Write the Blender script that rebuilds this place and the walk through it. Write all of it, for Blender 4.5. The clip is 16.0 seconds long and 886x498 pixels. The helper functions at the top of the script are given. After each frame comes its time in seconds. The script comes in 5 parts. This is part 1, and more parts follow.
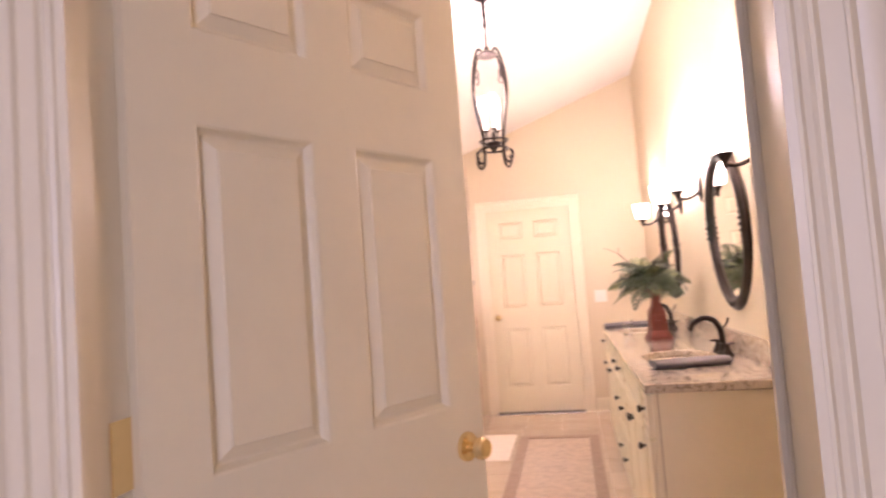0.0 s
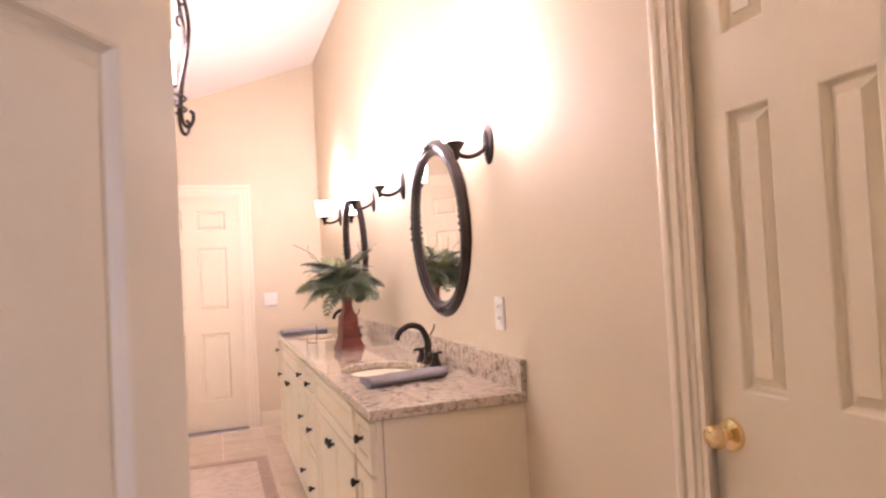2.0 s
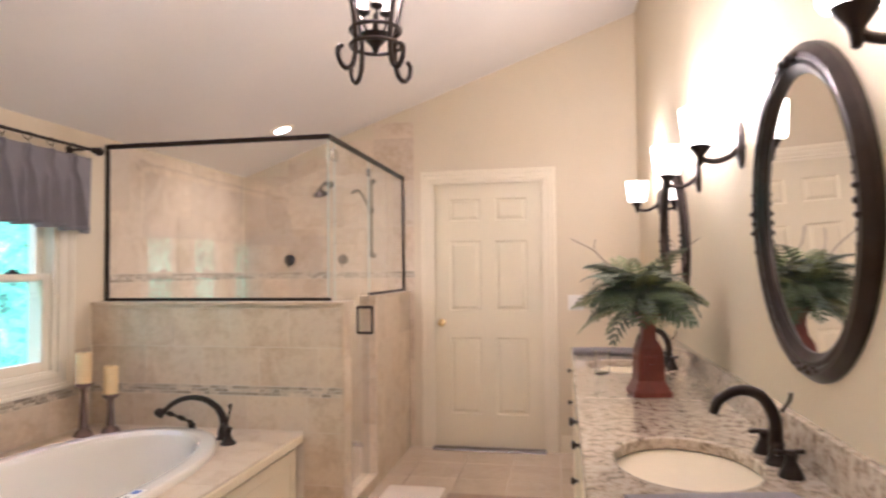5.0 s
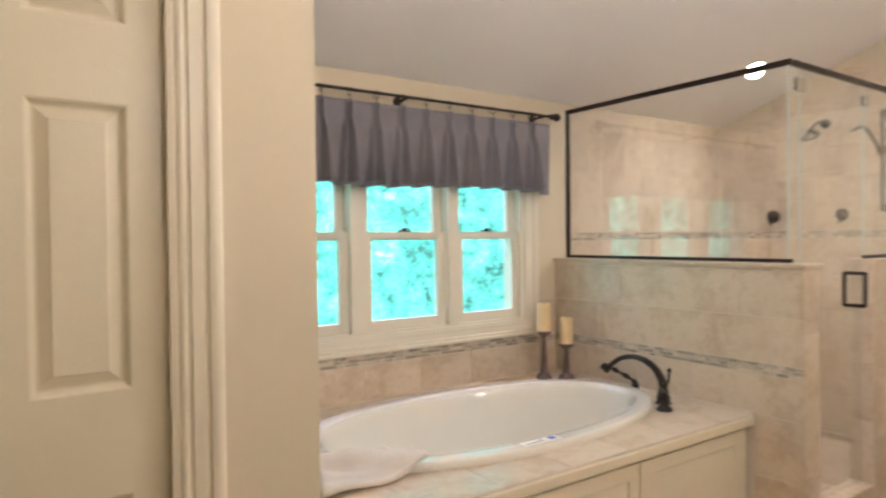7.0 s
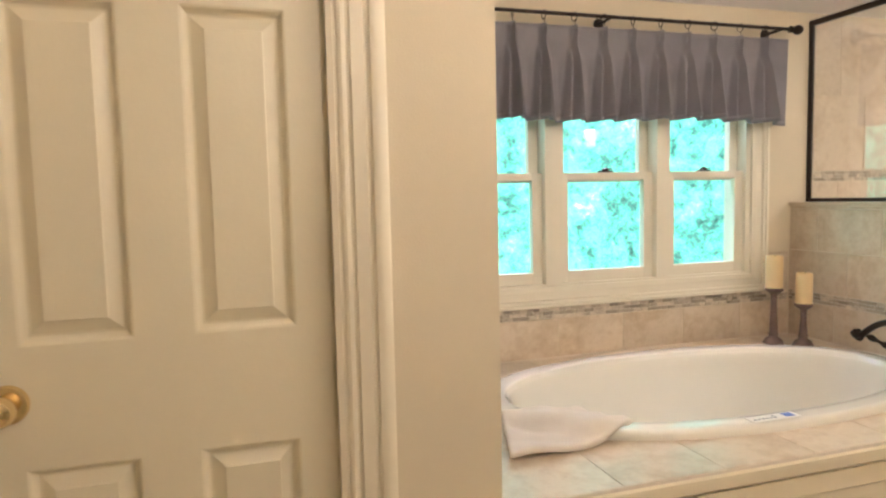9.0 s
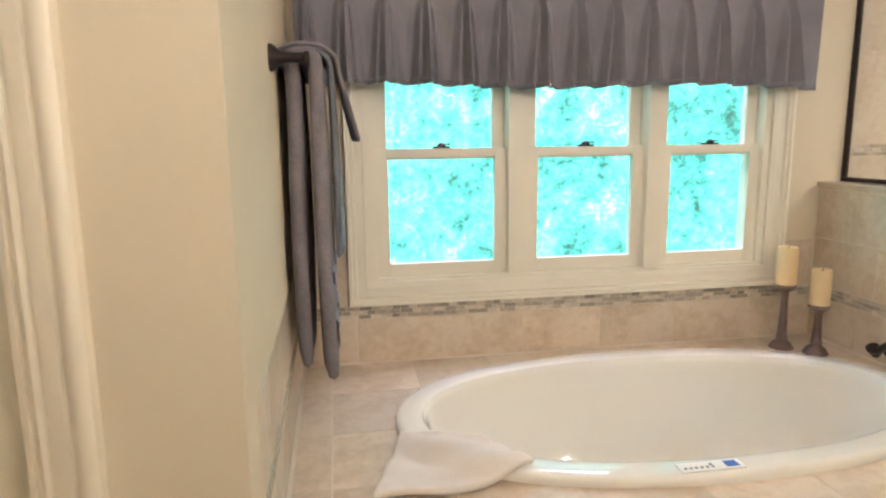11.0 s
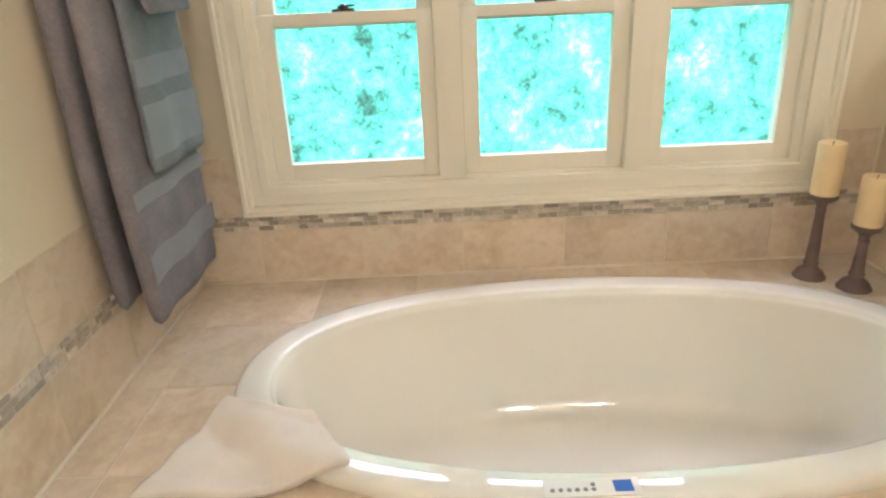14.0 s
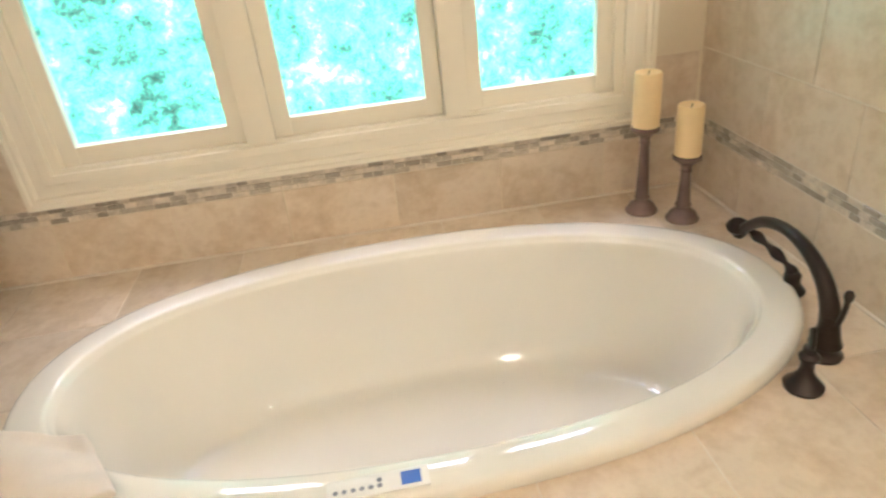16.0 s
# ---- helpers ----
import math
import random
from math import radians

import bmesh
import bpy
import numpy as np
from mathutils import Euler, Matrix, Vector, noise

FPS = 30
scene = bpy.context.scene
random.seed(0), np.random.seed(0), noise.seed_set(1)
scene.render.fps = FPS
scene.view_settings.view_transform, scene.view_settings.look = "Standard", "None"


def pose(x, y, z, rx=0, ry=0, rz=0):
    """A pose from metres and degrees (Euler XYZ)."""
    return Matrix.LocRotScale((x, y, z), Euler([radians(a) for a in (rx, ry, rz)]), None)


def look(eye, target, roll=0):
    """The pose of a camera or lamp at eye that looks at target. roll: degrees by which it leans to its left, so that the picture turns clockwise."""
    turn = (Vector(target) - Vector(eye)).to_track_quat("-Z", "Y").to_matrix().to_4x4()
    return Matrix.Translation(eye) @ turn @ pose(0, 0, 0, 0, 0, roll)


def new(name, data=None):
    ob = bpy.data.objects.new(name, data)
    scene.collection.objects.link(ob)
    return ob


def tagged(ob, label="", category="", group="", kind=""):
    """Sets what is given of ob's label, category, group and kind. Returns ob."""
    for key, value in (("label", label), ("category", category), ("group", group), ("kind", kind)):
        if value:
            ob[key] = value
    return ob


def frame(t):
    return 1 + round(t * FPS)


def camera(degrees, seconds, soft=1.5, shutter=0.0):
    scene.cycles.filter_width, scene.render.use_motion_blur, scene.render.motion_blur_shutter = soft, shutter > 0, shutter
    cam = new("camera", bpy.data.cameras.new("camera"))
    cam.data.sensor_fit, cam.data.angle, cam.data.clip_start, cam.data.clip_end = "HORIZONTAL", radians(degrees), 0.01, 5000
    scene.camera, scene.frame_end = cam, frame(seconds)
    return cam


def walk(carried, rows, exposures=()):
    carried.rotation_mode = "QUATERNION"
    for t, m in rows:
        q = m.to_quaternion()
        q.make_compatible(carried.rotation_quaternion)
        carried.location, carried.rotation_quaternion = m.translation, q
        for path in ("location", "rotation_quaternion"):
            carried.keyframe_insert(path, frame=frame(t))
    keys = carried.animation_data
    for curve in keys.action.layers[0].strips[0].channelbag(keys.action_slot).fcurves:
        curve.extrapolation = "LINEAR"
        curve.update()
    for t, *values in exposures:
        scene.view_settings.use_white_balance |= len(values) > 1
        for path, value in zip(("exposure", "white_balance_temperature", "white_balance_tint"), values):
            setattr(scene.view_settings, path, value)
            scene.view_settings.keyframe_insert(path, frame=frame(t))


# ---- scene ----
cam = camera(69.0, 16.0, soft=2.2, shutter=0.4)
PATH = [
    (0, (0.301, 1.567, 1.3), (-0.074, 3.528, 1.419), -4.2),
    (0.5, (0.166, 1.682, 1.312), (0.176, 3.679, 1.41), -3.7),
    (1, (0.111, 1.804, 1.313), (0.409, 3.78, 1.396), -3.5),
    (1.5, (0.1, 1.96, 1.306), (0.609, 3.892, 1.379), -3.4),
    (2, (0.123, 2.13, 1.308), (0.795, 4.013, 1.365), -3.0),
    (2.5, (0.153, 2.288, 1.287), (0.932, 4.129, 1.36), -1.9),
    (3, (0.188, 2.494, 1.294), (0.995, 4.323, 1.363), -2.1),
    (3.2, (0.202, 2.557, 1.307), (0.985, 4.397, 1.369), -2.4),
    (5.5, (0.535, 3.315, 1.36), (-0.192, 5.176, 1.422), 0.35),
    (6, (0.539, 3.44, 1.367), (-0.496, 5.151, 1.38), 0.3),
    (6.5, (0.635, 3.495, 1.345), (-0.72, 4.963, 1.327), -0.2),
    (7, (0.732, 3.555, 1.32), (-0.911, 4.695, 1.289), -0.6),
    (7.5, (0.723, 3.605, 1.295), (-1.086, 4.456, 1.242), -1.0),
    (8, (0.687, 3.607, 1.275), (-1.191, 4.29, 1.199), -1.3),
    (8.5, (0.635, 3.624, 1.261), (-1.267, 4.232, 1.155), -1.6),
    (9, (0.524, 3.685, 1.258), (-1.382, 4.271, 1.101), -1.3),
    (9.5, (0.397, 3.788, 1.28), (-1.493, 4.4025, 1.057), -1),
    (12, (0.345, 4.575, 1.49), (-1.585, 4.687, 1.041), -0.6),
    (12.5, (0.265, 4.65, 1.52), (-1.653, 4.722, 1.01), -0.6),
    (13, (0.149, 4.723, 1.522), (-1.746, 4.782, 0.919), -0.9),
    (13.5, (0.029, 4.833, 1.456), (-1.855, 4.867, 0.786), -1.6),
    (14, (-0.113, 4.971, 1.424), (-1.961, 4.948, 0.659), -2.9),
    (14.5, (-0.204, 5.111, 1.444), (-1.993, 5.015, 0.554), -4.8),
    (15, (-0.241, 5.162, 1.413), (-2.008, 5.105, 0.477), -5.8),
    (15.5, (-0.252, 5.212, 1.398), (-2.012, 5.256, 0.448), -6.2),
    (16, (-0.236, 5.277, 1.421), (-1.985, 5.463, 0.47), -6.3),
]
EXPOSURES = [(0.0, 0.82, 6000, 40), (3.0, 0.73, 5450, 39), (5.5, 0.08, 5350, 21), (6.0, 0.06, 5300, 19), (7.0, 0.10, 5250, 14), (8.5, 0.22, 5650, 13), (9.5, 0.22, 5550, 13), (12.0, 0.17, 5250, 9), (13.0, 0.13, 5250, 8), (15.0, 0.22, 5650, 9), (16.0, 0.29, 5650, 9)]
walk(cam, [(t, look(eye, target, roll)) for t, eye, target, roll in PATH], EXPOSURES)

# ---- world and lamps ----
XV, XW, YF, YE, XC, YC = 1.05, -2.06, 8.05, 2.41, -0.60, 4.14
CEIL_HIGH, SLOPE = 3.25, 0.36


def ceil_z(x):
    return CEIL_HIGH + SLOPE * (x - XV)


world = bpy.data.worlds.new("world")
scene.world = world
world.use_nodes = True
wn = world.node_tree.nodes
sky = wn.new("ShaderNodeTexSky")
sky.sky_type, sky.sun_disc, sky.sun_elevation, sky.sun_rotation = "NISHITA", False, radians(50), radians(120)
world.node_tree.links.new(sky.outputs[0], wn["Background"].inputs[0])
wn["Background"].inputs[1].default_value = 0.12


def lamp(name, kind, energy, colour, m):
    data = bpy.data.lights.new(name, kind)
    data.energy, data.color = energy, colour
    ob = new(name, data)
    ob.matrix_world = m
    return data


WARM = (1.0, 0.83, 0.665)
lamp("sun", "SUN", 3.0, (1.0, 0.95, 0.86), pose(0, 0, 12, 42, 0, 150)).angle = radians(0.5)
# skylight that falls into the tub window from above the trees
day = lamp("window_daylight", "AREA", 112, (0.95, 0.87, 0.98), look((XW - 1.3, 5.25, 3.3), (XW + 0.3, 5.25, 0.9)))
day.shape, day.size, day.size_y = "RECTANGLE", 2.6, 1.4
# daylight in the window of the room behind the entry
day = lamp("hall_daylight", "AREA", 26, (0.84, 0.87, 1.0), look((0.4, -1.45, 1.5), (0.2, 2.0, 1.2)))
day.shape, day.size, day.size_y = "RECTANGLE", 1.2, 1.2
# the bulbs of the sconces, of the lantern and of the recessed shower light
for sy in (4.19, 5.28, 5.92, 7.0):
    lamp("sconce_bulb", "POINT", 17, WARM, pose(XV - 0.125, sy, 1.90)).shadow_soft_size = 0.04
for sx, sy in ((0.03, 0.0), (-0.03, 0.02), (0.0, -0.035)):
    lamp("lantern_bulb", "POINT", 17, WARM, pose(-0.03 + sx, 4.95 + sy, 2.265)).shadow_soft_size = 0.015
spot = lamp("shower_bulb", "SPOT", 72, (1.0, 0.85, 0.66), pose(-1.43, 7.39, 2.34))
spot.spot_size, spot.spot_blend, spot.shadow_soft_size = radians(165), 1.0, 0.06


# ---- materials ----
def material(name, colour, rough=0.5, metal=0.0, vary=0.06, scale=3.0, bump=0.0, bump_scale=60.0, spread=0.0, coat=0.0, fine=40.0):
    """A surface with variation at two scales, relief, and a shade of its own for each piece."""
    mat = bpy.data.materials.new(name)
    mat.use_nodes = True
    nt = mat.node_tree
    b = nt.nodes["Principled BSDF"]
    b.inputs["Roughness"].default_value, b.inputs["Metallic"].default_value = rough, metal
    b.inputs["Coat Weight"].default_value = coat
    co = nt.nodes.new("ShaderNodeTexCoord")
    big, small = nt.nodes.new("ShaderNodeTexNoise"), nt.nodes.new("ShaderNodeTexNoise")
    for n, s in ((big, scale), (small, fine)):
        n.inputs["Scale"].default_value, n.inputs["Detail"].default_value = s, 5
        nt.links.new(co.outputs["Object"], n.inputs["Vector"])
    add = nt.nodes.new("ShaderNodeMath")
    add.operation = "MULTIPLY_ADD"
    nt.links.new(small.outputs["Fac"], add.inputs[0])
    add.inputs[1].default_value = 0.5
    nt.links.new(big.outputs["Fac"], add.inputs[2])
    ramp = nt.nodes.new("ShaderNodeMapRange")
    ramp.inputs["From Min"].default_value, ramp.inputs["From Max"].default_value = 0.45, 1.05
    ramp.inputs["To Min"].default_value, ramp.inputs["To Max"].default_value = 1 - vary, 1 + vary
    nt.links.new(add.outputs[0], ramp.inputs["Value"])
    last = ramp.outputs[0]
    if spread:
        info = nt.nodes.new("ShaderNodeObjectInfo")
        r2 = nt.nodes.new("ShaderNodeMapRange")
        r2.inputs["To Min"].default_value, r2.inputs["To Max"].default_value = 1 - spread, 1 + spread
        nt.links.new(info.outputs["Random"], r2.inputs["Value"])
        mul = nt.nodes.new("ShaderNodeMath")
        mul.operation = "MULTIPLY"
        nt.links.new(last, mul.inputs[0])
        nt.links.new(r2.outputs[0], mul.inputs[1])
        last = mul.outputs[0]
    mix = nt.nodes.new("ShaderNodeVectorMath")
    mix.operation = "SCALE"
    mix.inputs[0].default_value = colour
    nt.links.new(last, mix.inputs["Scale"])
    nt.links.new(mix.outputs[0], b.inputs["Base Color"])
    if bump:
        bn, tex = nt.nodes.new("ShaderNodeBump"), nt.nodes.new("ShaderNodeTexNoise")
        tex.inputs["Scale"].default_value, tex.inputs["Detail"].default_value = bump_scale, 4
        nt.links.new(co.outputs["Object"], tex.inputs["Vector"])
        bn.inputs["Strength"].default_value, bn.inputs["Distance"].default_value = bump, 0.004
        nt.links.new(tex.outputs["Fac"], bn.inputs["Height"])
        nt.links.new(bn.outputs[0], b.inputs["Normal"])
    return mat


def speckled(name, stops, rough, scale, scale2, coat=0.0, spread=0.0, warp=0.6, bump=0.0):
    """Stone of several colours: broad clouds broken up by finer grains."""
    mat = bpy.data.materials.new(name)
    mat.use_nodes = True
    nt = mat.node_tree
    b = nt.nodes["Principled BSDF"]
    b.inputs["Roughness"].default_value, b.inputs["Coat Weight"].default_value = rough, coat
    co = nt.nodes.new("ShaderNodeTexCoord")
    n1, n2 = nt.nodes.new("ShaderNodeTexNoise"), nt.nodes.new("ShaderNodeTexNoise")
    for n, s in ((n1, scale), (n2, scale2)):
        n.inputs["Scale"].default_value, n.inputs["Detail"].default_value, n.inputs["Roughness"].default_value = s, 6, 0.62
        nt.links.new(co.outputs["Object"], n.inputs["Vector"])
    n1.inputs["Distortion"].default_value = warp
    if spread:
        info = nt.nodes.new("ShaderNodeObjectInfo")
        off = nt.nodes.new("ShaderNodeVectorMath")
        off.operation = "SCALE"
        off.inputs[0].default_value = (17.0, 31.0, 23.0)
        nt.links.new(info.outputs["Random"], off.inputs["Scale"])
        sm = nt.nodes.new("ShaderNodeVectorMath")
        nt.links.new(co.outputs["Object"], sm.inputs[0])
        nt.links.new(off.outputs[0], sm.inputs[1])
        nt.links.new(sm.outputs[0], n1.inputs["Vector"])
        nt.links.new(sm.outputs[0], n2.inputs["Vector"])
    avg = nt.nodes.new("ShaderNodeMath")
    avg.operation = "MULTIPLY_ADD"
    nt.links.new(n1.outputs["Fac"], avg.inputs[0])
    avg.inputs[1].default_value = 0.62
    half = nt.nodes.new("ShaderNodeMath")
    half.operation = "MULTIPLY"
    half.inputs[1].default_value = 0.38
    nt.links.new(n2.outputs["Fac"], half.inputs[0])
    nt.links.new(half.outputs[0], avg.inputs[2])
    ramp = nt.nodes.new("ShaderNodeValToRGB")
    while len(ramp.color_ramp.elements) < len(stops):
        ramp.color_ramp.elements.new(0.5)
    for e, (p, c) in zip(ramp.color_ramp.elements, stops):
        e.position, e.color = p, (*c, 1)
    nt.links.new(avg.outputs[0], ramp.inputs[0])
    out = ramp.outputs[0]
    if spread:
        r2 = nt.nodes.new("ShaderNodeMapRange")
        r2.inputs["To Min"].default_value, r2.inputs["To Max"].default_value = 1 - spread, 1 + spread
        nt.links.new(info.outputs["Random"], r2.inputs["Value"])
        sc = nt.nodes.new("ShaderNodeVectorMath")
        sc.operation = "SCALE"
        nt.links.new(out, sc.inputs[0])
        nt.links.new(r2.outputs[0], sc.inputs["Scale"])
        out = sc.outputs[0]
    nt.links.new(out, b.inputs["Base Color"])
    if bump:
        bn = nt.nodes.new("ShaderNodeBump")
        bn.inputs["Strength"].default_value, bn.inputs["Distance"].default_value = bump, 0.003
        nt.links.new(avg.outputs[0], bn.inputs["Height"])
        nt.links.new(bn.outputs[0], b.inputs["Normal"])
    return mat


def glass(name, tint=(1, 1, 1), rough=0.0, ior=1.45):
    mat = bpy.data.materials.new(name)
    mat.use_nodes = True
    b = mat.node_tree.nodes["Principled BSDF"]
    b.inputs["Base Color"].default_value = (*tint, 1)
    b.inputs["Roughness"].default_value, b.inputs["IOR"].default_value, b.inputs["Transmission Weight"].default_value = rough, ior, 1.0
    return mat


def glowing(name, colour, strength):
    mat = bpy.data.materials.new(name)
    mat.use_nodes = True
    b = mat.node_tree.nodes["Principled BSDF"]
    b.inputs["Base Color"].default_value = (0.85, 0.83, 0.78, 1)
    b.inputs["Emission Color"].default_value, b.inputs["Emission Strength"].default_value = (*colour, 1), strength
    return mat


M = {
    "wall": material("wall_paint", (0.67, 0.58, 0.415), 0.75, vary=0.02, bump=0.12, bump_scale=220),
    "ceiling": material("ceiling_paint", (0.80, 0.76, 0.70), 0.85, vary=0.02, bump=0.1, bump_scale=160),
    "trim": material("trim_paint", (0.80, 0.72, 0.55), 0.4, vary=0.025, bump=0.04, bump_scale=90),
    "door": material("door_paint", (0.75, 0.67, 0.485), 0.42, vary=0.025, bump=0.06, bump_scale=120),
    "white": material("window_paint", (0.80, 0.735, 0.585), 0.35, vary=0.02),
    "cabinet": material("cabinet_paint", (0.79, 0.70, 0.51), 0.4, vary=0.03, bump=0.03, bump_scale=90),
    "glaze": material("cabinet_glaze", (0.42, 0.33, 0.22), 0.5, vary=0.1),
    "bronze": material("oil_rubbed_bronze", (0.035, 0.026, 0.022), 0.34, 0.7, vary=0.3, scale=12),
    "brass": material("polished_brass", (0.85, 0.67, 0.36), 0.14, 1.0, vary=0.05),
    "chrome": material("brushed_steel", (0.6, 0.6, 0.6), 0.25, 1.0, vary=0.05),
    "tub": material("tub_acrylic", (0.83, 0.785, 0.68), 0.04, vary=0.01, coat=1.0),
    "basin": material("basin_ceramic", (0.80, 0.74, 0.58), 0.12, vary=0.01, coat=0.5),
    "grout": material("grout", (0.72, 0.64, 0.52), 0.85, vary=0.08, scale=9),
    "curtain": material("valance_cloth", (0.215, 0.20, 0.215), 0.9, vary=0.1, scale=9, bump=0.25, bump_scale=420, fine=300),
    "towel": material("grey_towel", (0.19, 0.17, 0.175), 0.98, vary=0.3, scale=9, bump=1.0, bump_scale=190, fine=130),
    "hand_towel": material("blue_grey_towel", (0.185, 0.19, 0.20), 0.98, vary=0.25, scale=9, bump=1.0, bump_scale=190, fine=130),
    "towel_band": material("grey_towel_border", (0.225, 0.225, 0.235), 0.75, vary=0.1, scale=12, bump=0.4, bump_scale=420),
    # grey towel again, lightened: the light on the worktop towels is in the colour
    "lit_towel": material("lit_grey_towel", (0.25, 0.235, 0.25), 0.98, vary=0.14, scale=12, bump=0.8, bump_scale=500, fine=260),
    "white_towel": material("white_towel", (0.82, 0.74, 0.64), 0.98, vary=0.05, scale=12, bump=0.8, bump_scale=420, fine=200),
    "candle": material("candle_wax", (0.80, 0.60, 0.31), 0.5, vary=0.06, scale=14),
    "wood": material("dark_wood", (0.15, 0.095, 0.075), 0.5, vary=0.3, scale=14, bump=0.2),
    "vase": material("red_brown_vase", (0.17, 0.035, 0.02), 0.4, vary=0.25, scale=16, bump=0.2, bump_scale=50),
    "soil": material("dark_moss", (0.05, 0.04, 0.02), 0.95, vary=0.3),
    "rug": material("beige_rug", (0.55, 0.44, 0.34), 0.98, vary=0.18, scale=18, bump=1.0, bump_scale=150, fine=90),
    "rug_border": material("rug_border", (0.36, 0.27, 0.20), 0.98, vary=0.12, scale=20, bump=0.8, bump_scale=220),
    "mirror": material("mirror_silver", (0.93, 0.93, 0.93), 0.0, 1.0, vary=0.0),
    "threshold": material("dark_threshold", (0.30, 0.29, 0.31), 0.16, 0.95, vary=0.2),
    "plastic": material("white_plastic", (0.80, 0.77, 0.70), 0.4, vary=0.01),
    "dark": material("dark_slot", (0.03, 0.03, 0.03), 0.6),
    "blue": material("blue_button", (0.02, 0.10, 0.42), 0.3),
    "grey": material("grey_print", (0.22, 0.22, 0.24), 0.5),
    "pane": glass("window_pane"),
    "shower_glass": glass("shower_glass", (0.96, 0.975, 0.965), ior=1.75),
    "glass_edge": material("glass_edge", (0.55, 0.62, 0.55), 0.15, vary=0.05, coat=0.3),
    "lantern_glass": glass("lantern_glass"),
    "granite": speckled("granite", [(0.36, (0.10, 0.08, 0.06)), (0.425, (0.31, 0.25, 0.185)), (0.47, (0.47, 0.39, 0.30)), (0.53, (0.60, 0.515, 0.405)), (0.585, (0.63, 0.545, 0.435)), (0.66, (0.46, 0.37, 0.28))], 0.10, 38, 160, coat=0.5),
    "tile": speckled("travertine_tile", [(0.30, (0.49, 0.37, 0.24)), (0.44, (0.595, 0.475, 0.33)), (0.55, (0.685, 0.575, 0.43)), (0.68, (0.60, 0.48, 0.345))], 0.30, 4.5, 26, spread=0.08, bump=0.05, coat=0.15),
    "mosaic": speckled("mosaic_tile", [(0.30, (0.37, 0.32, 0.25)), (0.5, (0.52, 0.45, 0.35)), (0.7, (0.66, 0.57, 0.44))], 0.2, 30, 90, spread=0.38, coat=0.2),
    "floor_tile": speckled("floor_tile", [(0.30, (0.55, 0.44, 0.32)), (0.5, (0.64, 0.53, 0.40)), (0.7, (0.70, 0.59, 0.46))], 0.24, 4.0, 36, spread=0.05, bump=0.05),
}


# ---- helpers for building ----
def faces_of(bm, quads, verts):
    vs = [bm.verts.new(v) for v in verts]
    for q in quads:
        bm.faces.new([vs[i] for i in q])


def add_box(bm, x0, x1, y0, y1, z0, z1, bevel=0.0):
    made = bmesh.ops.create_cube(bm, size=1.0, matrix=Matrix.LocRotScale(((x0 + x1) / 2, (y0 + y1) / 2, (z0 + z1) / 2), None, (abs(x1 - x0), abs(y1 - y0), abs(z1 - z0))))
    if bevel:
        edges = {e for v in made["verts"] for e in v.link_edges}
        bmesh.ops.bevel(bm, geom=list(edges), offset=bevel, segments=2, profile=0.7, affect="EDGES")
    return bm


def box(x0, x1, y0, y1, z0, z1, bevel=0.0):
    return add_box(bmesh.new(), x0, x1, y0, y1, z0, z1, bevel)


def add_prism(bm, outline, axis, a, b):
    """A flat outline drawn out along an axis from a to b; outline points are the two other coordinates in order."""
    def at(p, d):
        return {"x": (d, p[0], p[1]), "y": (p[0], d, p[1]), "z": (p[0], p[1], d)}[axis]
    lo, hi = [bm.verts.new(at(p, a)) for p in outline], [bm.verts.new(at(p, b)) for p in outline]
    n = len(outline)
    bm.faces.new(lo[::-1])
    bm.faces.new(hi)
    for i in range(n):
        bm.faces.new((lo[i], lo[(i + 1) % n], hi[(i + 1) % n], hi[i]))
    return bm


def add_lathe(bm, profile, segments=24, m=Matrix()):
    """Turns a profile of (radius, height) about the z axis."""
    rings = []
    for r, z in profile:
        if r < 1e-5:
            rings.append([bm.verts.new(m @ Vector((0, 0, z)))])
        else:
            rings.append([bm.verts.new(m @ Vector((r * math.cos(2 * math.pi * i / segments), r * math.sin(2 * math.pi * i / segments), z))) for i in range(segments)])
    for a, b in zip(rings, rings[1:]):
        for i in range(segments):
            j = (i + 1) % segments
            q = [a[i % len(a)], a[j % len(a)], b[j % len(b)], b[i % len(b)]]
            q = list(dict.fromkeys(q))
            if len(q) > 2:
                bm.faces.new(q)
    for ring in (rings[0], rings[-1]):
        if len(ring) > 2:
            bm.faces.new(ring)
    return bm


def lathe(profile, segments=24, m=Matrix()):
    return add_lathe(bmesh.new(), profile, segments, m)


def add_tube(bm, points, radius, segments=10, radii=None):
    """A round bar along points, with parallel-carried rings."""
    pts = [Vector(p) for p in points]
    side = None
    rings = []
    for i, p in enumerate(pts):
        way = (pts[min(i + 1, len(pts) - 1)] - pts[max(i - 1, 0)]).normalized()
        if side is None:
            side = way.orthogonal().normalized()
        side = (side - way * side.dot(way)).normalized()
        up = way.cross(side)
        r = radii[i] if radii else radius
        rings.append([bm.verts.new(p + r * (math.cos(2 * math.pi * k / segments) * side + math.sin(2 * math.pi * k / segments) * up)) for k in range(segments)])
    for a, b in zip(rings, rings[1:]):
        for k in range(segments):
            bm.faces.new((a[k], a[(k + 1) % segments], b[(k + 1) % segments], b[k]))
    bm.faces.new(rings[0][::-1])
    bm.faces.new(rings[-1])
    return bm


def tube(points, radius, segments=10, radii=None):
    return add_tube(bmesh.new(), points, radius, segments, radii)


